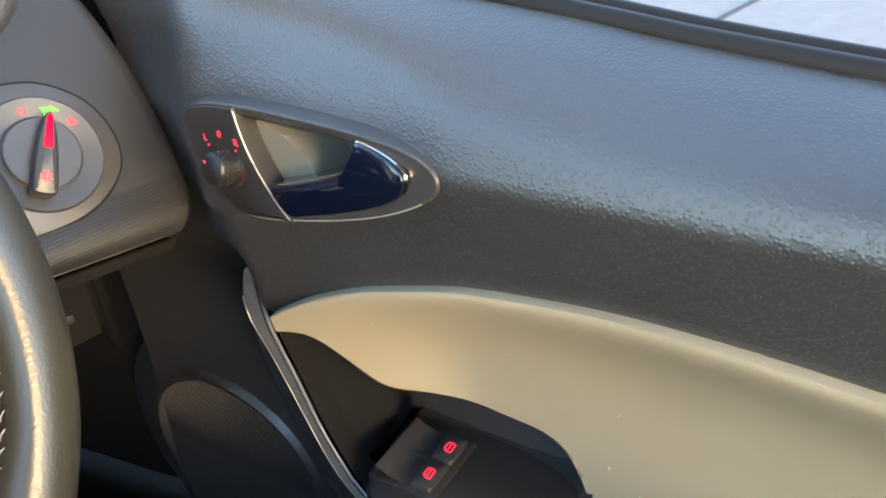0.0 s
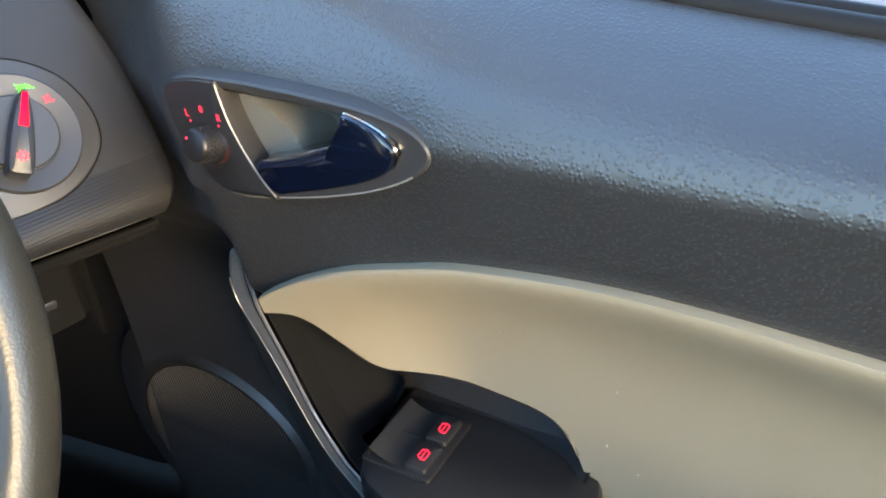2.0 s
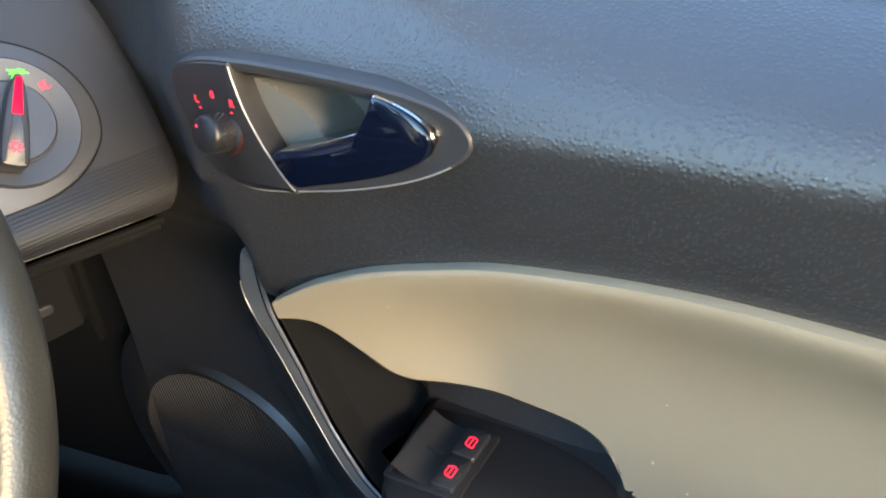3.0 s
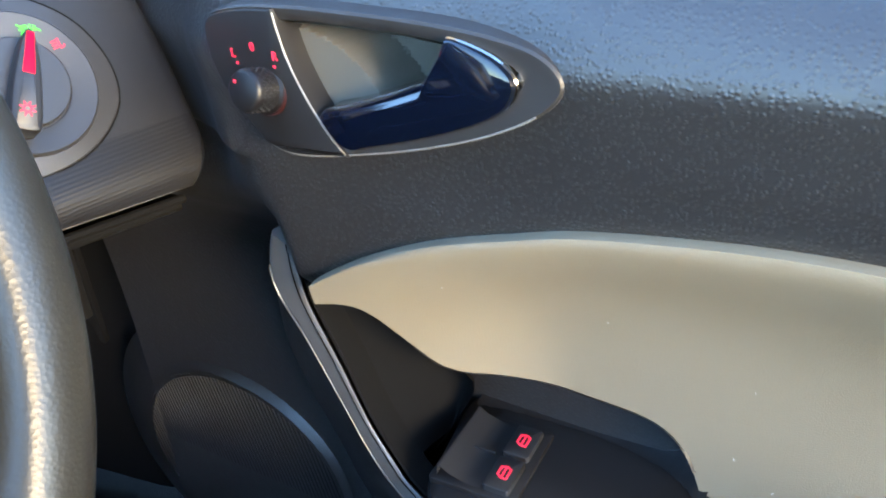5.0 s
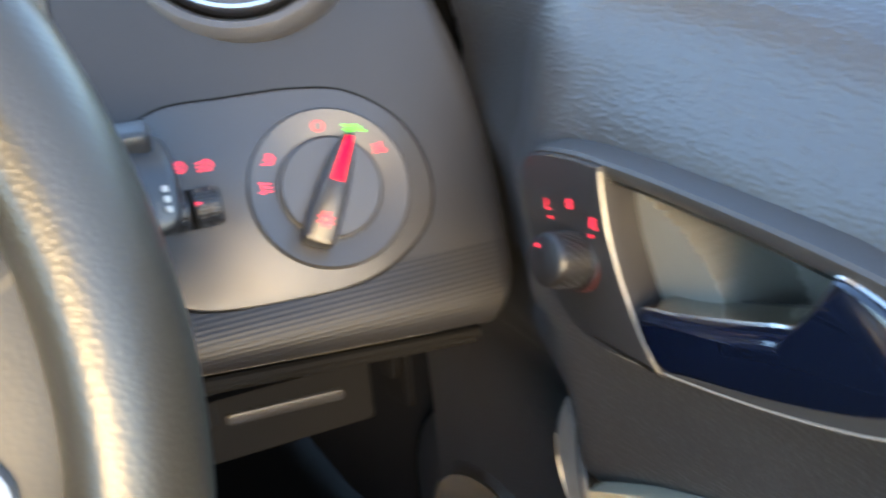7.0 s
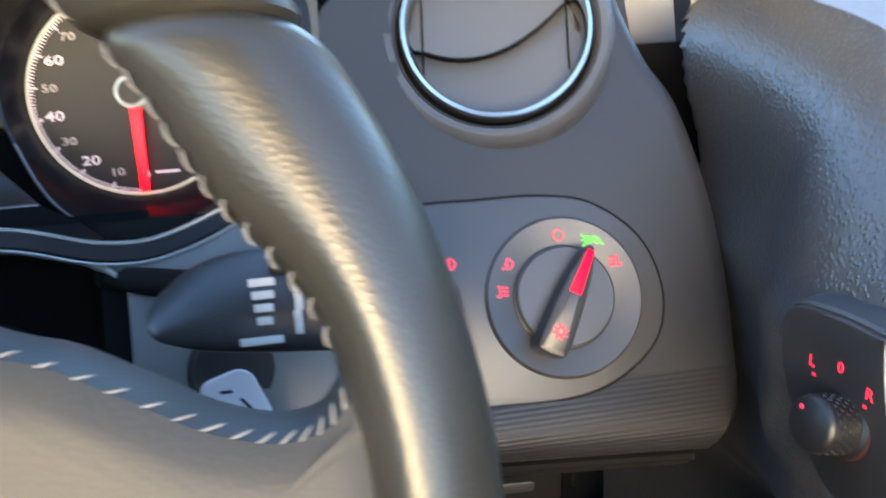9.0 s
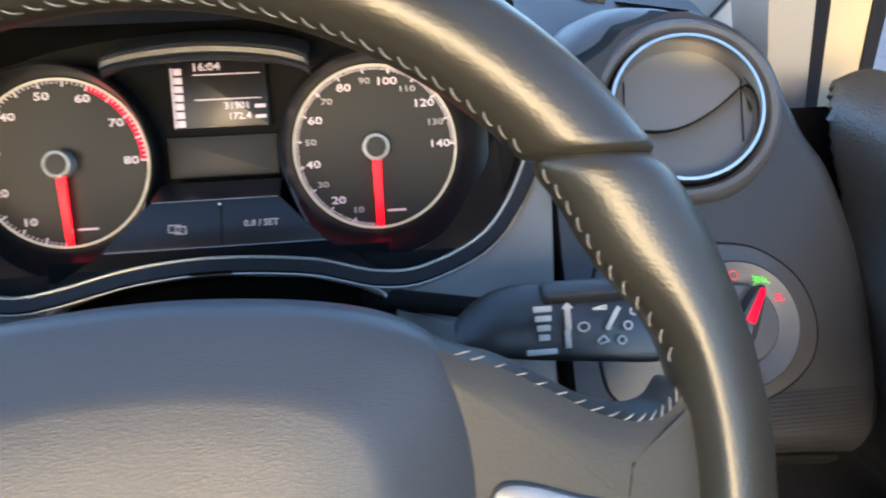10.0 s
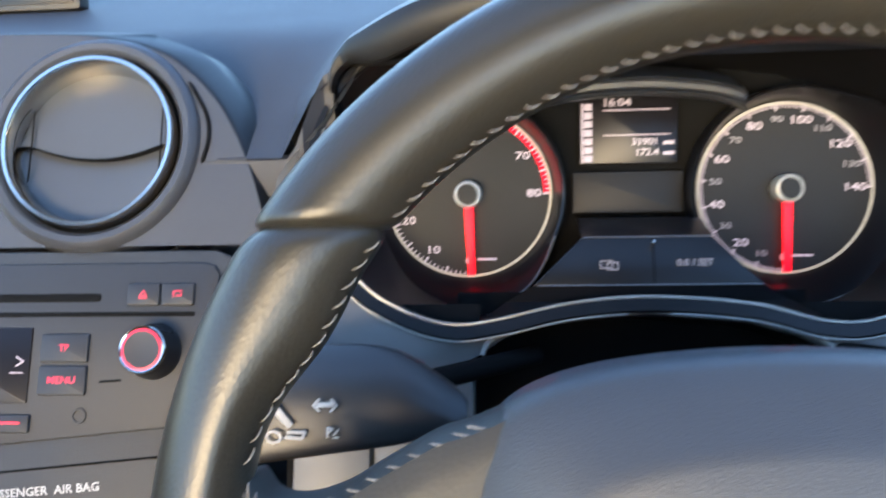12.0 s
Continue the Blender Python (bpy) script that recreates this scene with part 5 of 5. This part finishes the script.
for k in range(5):
    part("mark", stroke([(-0.0100 - 0.0006 * (k > 2), 0.0092 - 0.0038 * k), (-0.0100 - 0.0006 * (k > 2), 0.0068 - 0.0038 * k)], 0.0026, P), M_PRINT, wip)
part("arrow_head", stroke([(-0.0120, 0.0082), (-0.0100, 0.0102), (-0.0080, 0.0082)], 0.0010, P), M_PRINT, wip, "white printed arrow head")
part("wiper_symbol", joined([stroke([(-0.0032 + 0.0026 * math.cos(t), -0.0005 + 0.0020 * math.sin(t)) for t in [k * 0.785 for k in range(9)]], 0.0008, P),
                             stroke([(0.0075, -0.0020), (0.0128, 0.0065)], 0.0022, P), stroke([(0.0025, -0.0070), (0.0055, -0.0050), (0.0075, -0.0075), (0.0035, -0.0085), (0.0025, -0.0070)], 0.0009, P), stroke([(0.0015, 0.0070), (0.0072, 0.0082), (0.0072, 0.0066), (0.0015, 0.0070)], 0.0009, P)]), M_PRINT, wip, "white printed wiper symbols")
part("ring_symbols", joined([stroke([(0.0135 + 0.0018 * math.cos(t) + 0.0032 * j, -0.0075 + 0.0062 * j + 0.0018 * math.sin(t)) for t in [k * 0.785 for k in range(9)]], 0.0009, P) for j in range(3)]), M_PRINT, wip, "white printed ring symbols")
for k in range(3):
    part("mark", box(at(P, 0.0333, -0.0045 - 0.0033 * k), 0.0017, 0.0020, 0.0003, 0.0001), M_PRINT, wip)
part("stalk_ridge", solid(rounded(0.052, 0.012, 0.003), plane(0.187, 0.1455, 0.8365, 72), -0.006, 0.0030, 0.0025), M_STALK, wip)
part("stalk_shaft", rod([(0.085, 0.245, 0.800), (0.150, 0.150, 0.826)], 0.0055, 12), M_MATT, wip)

ind = stalk("black indicator stalk with white printed symbols on the column", [(-0.0865, 0.8190, 0.8170, 0.3), (-0.0885, 0.8205, 0.8155, 0.5), (-0.0935, 0.8235, 0.8135, 0.75), (-0.1112, 0.8348, 0.8090, 0.95), (-0.1266, 0.8395, 0.8065, 1.0), (-0.145, 0.8400, 0.8040, 1.0),
            (-0.1606, 0.8387, 0.8020, 1.0), (-0.185, 0.8350, 0.7992, 1.0), (-0.203, 0.8300, 0.7985, 0.95), (-0.2085, 0.8240, 0.8015, 0.8), (-0.2105, 0.8180, 0.8065, 0.5)], 0.0130)
P = on_stalk(-0.145, 0.8240)
part("arrow_symbol", joined([stroke([(-0.0028, 0.0008), (0.0028, 0.0008)], 0.0020, P), stroke([(-0.0026, 0.0030), (-0.0048, 0.0006), (-0.0026, -0.0018)], 0.0011, P), stroke([(0.0026, 0.0030), (0.0048, 0.0006), (0.0026, -0.0018)], 0.0011, P)]), M_PRINT, ind, "white printed double arrow")
part("lamp_symbol", joined([stroke([(0.0012, -0.0125), (0.0012, -0.0085), (0.0034, -0.0090), (0.0016, -0.0105)], 0.0009, P), stroke([(0.0038, -0.0115), (0.0058, -0.0092)], 0.0008, P), stroke([(0.0038, -0.0125), (0.0058, -0.0125)], 0.0008, P)]), M_PRINT, ind, "white printed lamp symbol")
part("beam_symbol", joined([stroke([(-0.0215 + 0.0032 * math.cos(t), -0.0125 + 0.0024 * math.sin(t)) for t in [k * 0.785 for k in range(9)]], 0.0012, P), stroke([(-0.0165, -0.0125), (-0.0095, -0.0130), (-0.0085, -0.0105), (-0.0155, -0.0105)], 0.0014, P), stroke([(-0.0225, 0.0010), (-0.0150, -0.0075)], 0.0030, P), stroke([(-0.0285, -0.0035), (-0.0255, -0.0060)], 0.0022, P)]), M_PRINT, ind, "white printed beam symbols")
part("stalk_shaft", rod([(-0.055, 0.245, 0.795), (-0.125, 0.150, 0.820)], 0.0055, 12), M_MATT, ind)

# key tag hanging from the ignition lock
tag = thing("key_tag", (0.138, 0.17, 0.79), "white card key tag with dark blue ink marks", "key tag")
KT = Matrix(((0.315, 0.95, 0, 0.1464), (0, 0, -1, 0.158), (-0.95, 0.315, 0, 0.768), (0, 0, 0, 1)))
part("card", solid(rounded(0.046, 0.0205, 0.006), KT, -0.0006, 0.0006, 0.0003), M_PAPER, tag, "white card")
M_INK = material("blue_ink", (0.02, 0.03, 0.10), 0.6)
for x, y, w, turn in ((-0.0165, -0.001, 0.0045, 70), (-0.0085, 0.0035, 0.007, 15), (-0.0070, 0.0005, 0.004, -60), (-0.0045, -0.004, 0.003, 40), (0.002, 0.0015, 0.006, -25), (0.005, -0.001, 0.004, 65)):
    part("ink_mark", box(at(KT, x, y, 0.0006, turn), w, 0.0013, 0.0002, 0.0001), M_INK, tag)
lock = thing("ignition_lock", (0.135, 0.20, 0.775), "black ignition lock barrel with a key in it", "ignition lock")
part("barrel", lathe([(0.019, -0.05), (0.019, 0.0), (0.016, 0.004), (0.0, 0.004)], plane(0.140, 0.195, 0.772, 20), 32), M_BLACK, lock)

# ---- centre console ----
M_CONSOLE = material("console_plastic", (0.040, 0.041, 0.042), 0.52, grain=1400, bump=0.0001, spec=0.32)
console = thing("centre_console", (-0.33, 0.25, 0.6), "dark grey centre console face", "console")
RT = FT
RP = plane(-0.26, 0.2195, 0.8255, RT)
con_o = [Vector(p) for p in ((-0.20, 0.040), (-0.20, -0.26), (0.020, -0.26), (0.040, -0.06), (0.0505, 0.015), (0.046, 0.034), (0.034, 0.0395))]
part("console_face", solid(con_o, RP, -0.02, 0.0, 0.002), M_CONSOLE, console, "dark grey lower face")


def near_centre_vent(p):
    return (p - CV.translation).length < 0.058


FACE_EDGE = curve([(0.0630, 0.0425, 0), (0.0563, 0.0654, 0), (0.0471, 0.0915, 0), (0.0313, 0.1209, 0), (0.0113, 0.1427, 0), (-0.0107, 0.1566, 0), (-0.045, 0.1655, 0), (-0.09, 0.1685, 0), (-0.18, 0.170, 0)], 56)
POD_EDGE = curve([(0.0690, 0.0440, 0), (0.0611, 0.0742, 0), (0.0539, 0.0974, 0), (0.0434, 0.1230, 0), (0.0296, 0.1431, 0), (0.0117, 0.1602, 0), (-0.0128, 0.1711, 0), (-0.0396, 0.1758, 0), (-0.18, 0.180, 0)], 56)
rows, side_rows = [], []
for p, q in zip(FACE_EDGE, POD_EDGE):
    rows.append([RP @ Vector((-0.22 + (p.x + 0.22) * j / 70, p.y - 0.0005 * (j < 70), 0.0)) for j in range(71)])
    side_rows.append([RP @ Vector((p.x, p.y, 0.0)), RP @ Vector((p.x + 0.10 * (q.x - p.x), p.y + 0.10 * (q.y - p.y), -0.0006)), RP @ Vector((p.x + 0.3 * (q.x - p.x), p.y + 0.3 * (q.y - p.y), -0.004)), RP @ Vector((q.x, q.y, -0.016)), RP @ Vector((q.x + 0.004, q.y + 0.003, -0.034)), RP @ Vector((q.x + 0.006, q.y + 0.004, -0.08))])
part("vent_face", grid(rows, skip=near_centre_vent), M_SOFT, console, "dark grey face round the centre vents")
# the pod's shadowed side, darkened by its own near-black material
part("vent_face_side", grid(side_rows), M_NOSE, console, "dark rounded side of the vent pod, its shade in the colour")
part("slit", rod([RP @ Vector(p) for p in curve([(0.0124, 0.1362, 0.0006), (0.0234, 0.1174, 0.0006), (0.0259, 0.1025, 0.0006), (0.0226, 0.0879, 0.0006)], 16)], [0.0003] + [0.0012] * 14 + [0.0003], 6), M_MATT, console)

radio = thing("car_radio", RP @ Vector((-0.06, -0.02, -0.05)), "car radio with lit red buttons and a chrome-ringed knob", "car radio")
part("radio_face", solid([Vector(p) for p in ((-0.20, -0.0765), (0.030, -0.0530), (0.0328, -0.0505), (0.0372, 0.026), (0.0345, 0.0305), (0.028, 0.0325), (-0.20, 0.0325))], RP, -0.012, 0.0022, 0.0015), M_RADIO, radio, "dark satin radio face")
part("disc_slot", solid(rounded(0.115, 0.0045, 0.002, -0.085, 0.0135), RP, 0.0, 0.0027, 0.0003), M_MATT, radio, "black disc slot")
part("slot_lip", solid(rounded(0.190, 0.0025, 0.001, -0.07, 0.0045), RP, 0.0, 0.0027, 0.0003), M_MATT, radio)


def radio_button(x, y, w, h, name="button"):
    return part(name, solid(rounded(w, h, 0.0012, x, y), RP, 0.0, 0.0042, 0.001), M_GREY3, radio, "dark grey button with a lit red mark")


M_GREY3 = material("radio_button_plastic", (0.026, 0.027, 0.030), 0.48, stain=0.06, spec=0.35)
b1 = radio_button(-0.0035, 0.0150, 0.0180, 0.0120)
part("symbol", joined([stroke([(-0.0020, -0.0012), (0.0020, -0.0012), (0.0, 0.0018), (-0.0020, -0.0012)], 0.0006, at(RP, -0.0035, 0.0150, 0.0042)), stroke([(-0.002, -0.0022), (0.002, -0.0022)], 0.0006, at(RP, -0.0035, 0.0150, 0.0042))]), M_ROSE, b1)
b2 = radio_button(0.0155, 0.0150, 0.0180, 0.0120)
part("symbol", joined([stroke([(-0.0022, -0.0015), (-0.0022, 0.0015), (0.0022, 0.0015)], 0.0006, at(RP, 0.0155, 0.0150, 0.0042)), stroke([(-0.0008, -0.0010), (0.0022, -0.0010), (0.0022, 0.0006)], 0.0006, at(RP, 0.0155, 0.0150, 0.0042))]), M_ROSE, b2)
b3 = radio_button(-0.0450, -0.0135, 0.0265, 0.0150)
lettering("TP", 0.0050, at(RP, -0.0450, -0.0135, 0.0043), M_ROSE, b3, label="lit red letters")
b4 = radio_button(-0.0450, -0.0305, 0.0265, 0.0155)
lettering("MENU", 0.0052, at(RP, -0.0450, -0.0305, 0.0043), M_ROSE, b4, label="lit red letters", sx=1.1)
b5 = radio_button(-0.0750, -0.0530, 0.0280, 0.0095)
part("mark", box(at(RP, -0.0750, -0.0525, 0.0042), 0.019, 0.0013, 0.0003, 0.0001), M_ROSE, b5)
part("radio_display", solid(rounded(0.080, 0.040, 0.001, -0.104, -0.0225), RP, 0.0, 0.0030, 0.0004), M_LCD, radio, "dark blue display")
part("display_mark", joined([stroke([(-0.0715, -0.018), (-0.0675, -0.0205), (-0.0715, -0.023)], 0.0008, at(RP, 0, 0, 0.0031)), stroke([(-0.0745, -0.0265), (-0.0675, -0.0265)], 0.0008, at(RP, 0, 0, 0.0031))]), M_WHITE, radio)
KR = at(RP, 0.0040, -0.0152, 0.002)
rk = part("volume_knob", lathe([(0.0150, 0.0), (0.0145, 0.003), (0.0128, 0.006), (0.0125, 0.013), (0.0120, 0.0138)], KR, 48), M_GLOSS_BLACK, radio, "black knob")
part("knob_ring", lathe([(0.0124, 0.012), (0.0124, 0.0148), (0.0118, 0.0155), (0.0108, 0.0150)], KR, 48), M_CHROME, rk, "chrome ring")
part("knob_glow", lathe([(0.0108, 0.0150), (0.0094, 0.0152)], KR, 48), M_ROSE, rk, "lit red ring")
part("knob_face", lathe([(0.0094, 0.0151), (0.0, 0.0146)], KR, 40), M_SATIN, rk)
part("key_slit", box(at(RP, -0.0190, -0.0308, 0.0022, 4), 0.012, 0.0012, 0.0004, 0.0001), M_MATT, radio)
part("socket", lathe([(0.0042, 0.0022), (0.0040, 0.0030), (0.0030, 0.0030), (0.0027, 0.0012), (0.0, 0.0010)], at(RP, -0.0345, -0.0488, 0), 24), M_BLACK, radio, "small round socket")
for yy in (-0.0795,):
    part("joint_line", box(at(RP, -0.09, yy, 0.0001) @ Matrix.Rotation(radians(5.8), 4, "Z"), 0.20, 0.0012, 0.0004, 0.0001), M_MATT, console)
warning = thing("airbag_sign", RP @ Vector((-0.06, -0.09, 0)), "white printed airbag warning words on grey trim", "sign")
lettering("PASSENGER  AIR BAG", 0.0062, at(RP, -0.052, -0.0872, 0.0003, 5), M_PRINT, warning, label="white printed words", sx=1.05)

# clip-on device on the dash top
dev = thing("dash_display", (-0.47, 0.50, 0.965), "small black display unit standing on the dash top", "display")
DV = plane(-0.462, 0.50, 1.012, 8)
part("casing", solid(rounded(0.085, 0.040, 0.004), DV, -0.014, 0.0, 0.002), M_BLACK, dev, "black plastic casing")
part("screen", solid(rounded(0.074, 0.030, 0.001), DV, 0, 0.0008, 0.0003), M_LCD, dev)
for k in range(3):
    part("screen_mark", box(at(DV, -0.020 + 0.02 * k, 0.004, 0.0009), 0.014, 0.009, 0.0002, 0.0001), M_DIM, dev)
part("foot", solid(rounded(0.03, 0.02, 0.004), pose(-0.462, 0.505, 0.955), 0.0, 0.034, 0.002), M_BLACK, dev)

# ---- footwell ----
kick = part("kick_panel", grid([[Vector((x, y, z)) for z in (0.30, 0.50, 0.62, 0.70, 0.80)] for x, y in ((0.560, 0.345), (0.430, 0.37), (0.390, 0.45), (0.345, 0.60), (0.31, 0.80))]), M_MATT, None)
tagged(kick, "matt black kick panel in the footwell", "panel", kind="structure")
pull = thing("bonnet_lever", (0.37, 0.47, 0.50), "dark plastic lever panel in the footwell", "lever")
LV = Matrix(((0.35, 0, -0.93, 0.378), (-0.93, 0, -0.35, 0.470), (0, 1, 0, 0.545), (0, 0, 0, 1)))
part("lever_plate", solid(rounded(0.040, 0.13, 0.006), LV, -0.01, 0.002, 0.004), M_MATT, pull)
part("lever_handle", solid(rounded(0.022, 0.07, 0.006), LV, 0.002, 0.010, 0.004), M_MATT, pull)

# ---- pillar, windscreen and side glass ----
pillar = thing("windscreen_pillar", (0.40, 0.40, 0.88), "light grey trimmed windscreen pillar with black seals", "pillar")


def upright(name, pts, mat, label=""):
    """A leaning strip whose foot outline is given at the dash level."""
    lean = Vector((-0.245, -0.40, 0.36))
    rows = [[Vector((x + 0.016, y, 0.80)) + lean * (f - 0.3) for x, y in pts] for f in (0.0, 0.4, 0.8, 1.4)]
    return part(name, grid(rows, closed_u=True, cap=True), mat, pillar, label)


upright("pillar_trim", [(0.4255, 0.470), (0.4585, 0.474), (0.4625, 0.490), (0.470, 0.53), (0.43, 0.53)], M_PILLAR, "light grey pillar trim")
part("pillar_face", solid([Vector(p) for p in ((-0.10, -0.10), (0.16, -0.10), (0.16, 0.16), (-0.10, 0.16))], Matrix(((1, 0, 0, 0.470), (0, 0.25, -0.968, 0.635), (0, 0.968, 0.25, 0.930), (0, 0, 0, 1))), -0.008, 0.0, 0.002), M_PILLAR, pillar, "pale pillar face beside the windscreen")
upright("seal", [(0.4585, 0.474), (0.4760, 0.486), (0.476, 0.51), (0.4585, 0.50)], M_RUBBER)
upright("frame_strip", [(0.4765, 0.487), (0.5210, 0.5105), (0.521, 0.53), (0.4765, 0.51)], M_CREAM, "cream painted door frame")
upright("seal", [(0.5215, 0.509), (0.540, 0.520), (0.540, 0.54), (0.5215, 0.53)], M_RUBBER)
# this trim stands in shade, painted here by the darker grey
part("pillar_foot", solid([Vector(p) for p in ((-0.20, -0.06), (0.060, -0.06), (0.004, -0.012), (0.055, 0.036), (0.16, 0.14), (-0.20, 0.14))], Matrix(((1, 0, 0, 0.440), (0, 0.25, -0.968, 0.605), (0, 0.968, 0.25, 0.930), (0, 0, 0, 1))), -0.01, 0.0, 0.002), M_FOOT, pillar, "pillar trim at the foot of the windscreen, its shade put into the grey")
part("windscreen_seam", rod([(0.4365, 0.598, 0.918), (0.4600, 0.600, 0.942), (0.4960, 0.604, 0.974), (0.56, 0.612, 1.03)], 0.0016, 6), M_RUBBER, pillar, "thin black seam")
glass = part("window_1", grid([[on_door(y, z, -0.082 + 0.10 * (z - 0.86)) for z in (0.85, 1.05, 1.25)] for y in (0.22, -0.1, -0.7)]), M_GLASS, None)
tagged(glass, "clear side window glass in the driver's door", "window", kind="structure")
glass.visible_shadow = False
screen_g = part("window_2", grid([[Vector((x, y, z)) for x in (-1.02, -0.32, 0.37)] for y, z in ((0.87, 1.035), (0.30, 1.20), (-0.30, 1.33))]), M_GLASS, None)
tagged(screen_g, "clear sloping windscreen above the dash", "windscreen", kind="structure")
screen_g.visible_shadow = False

# set the car level
for ob in list(scene.objects):
    if ob.parent is None and ob not in (cam, sun, ground):
        ob.matrix_basis = CAR @ ob.matrix_basis
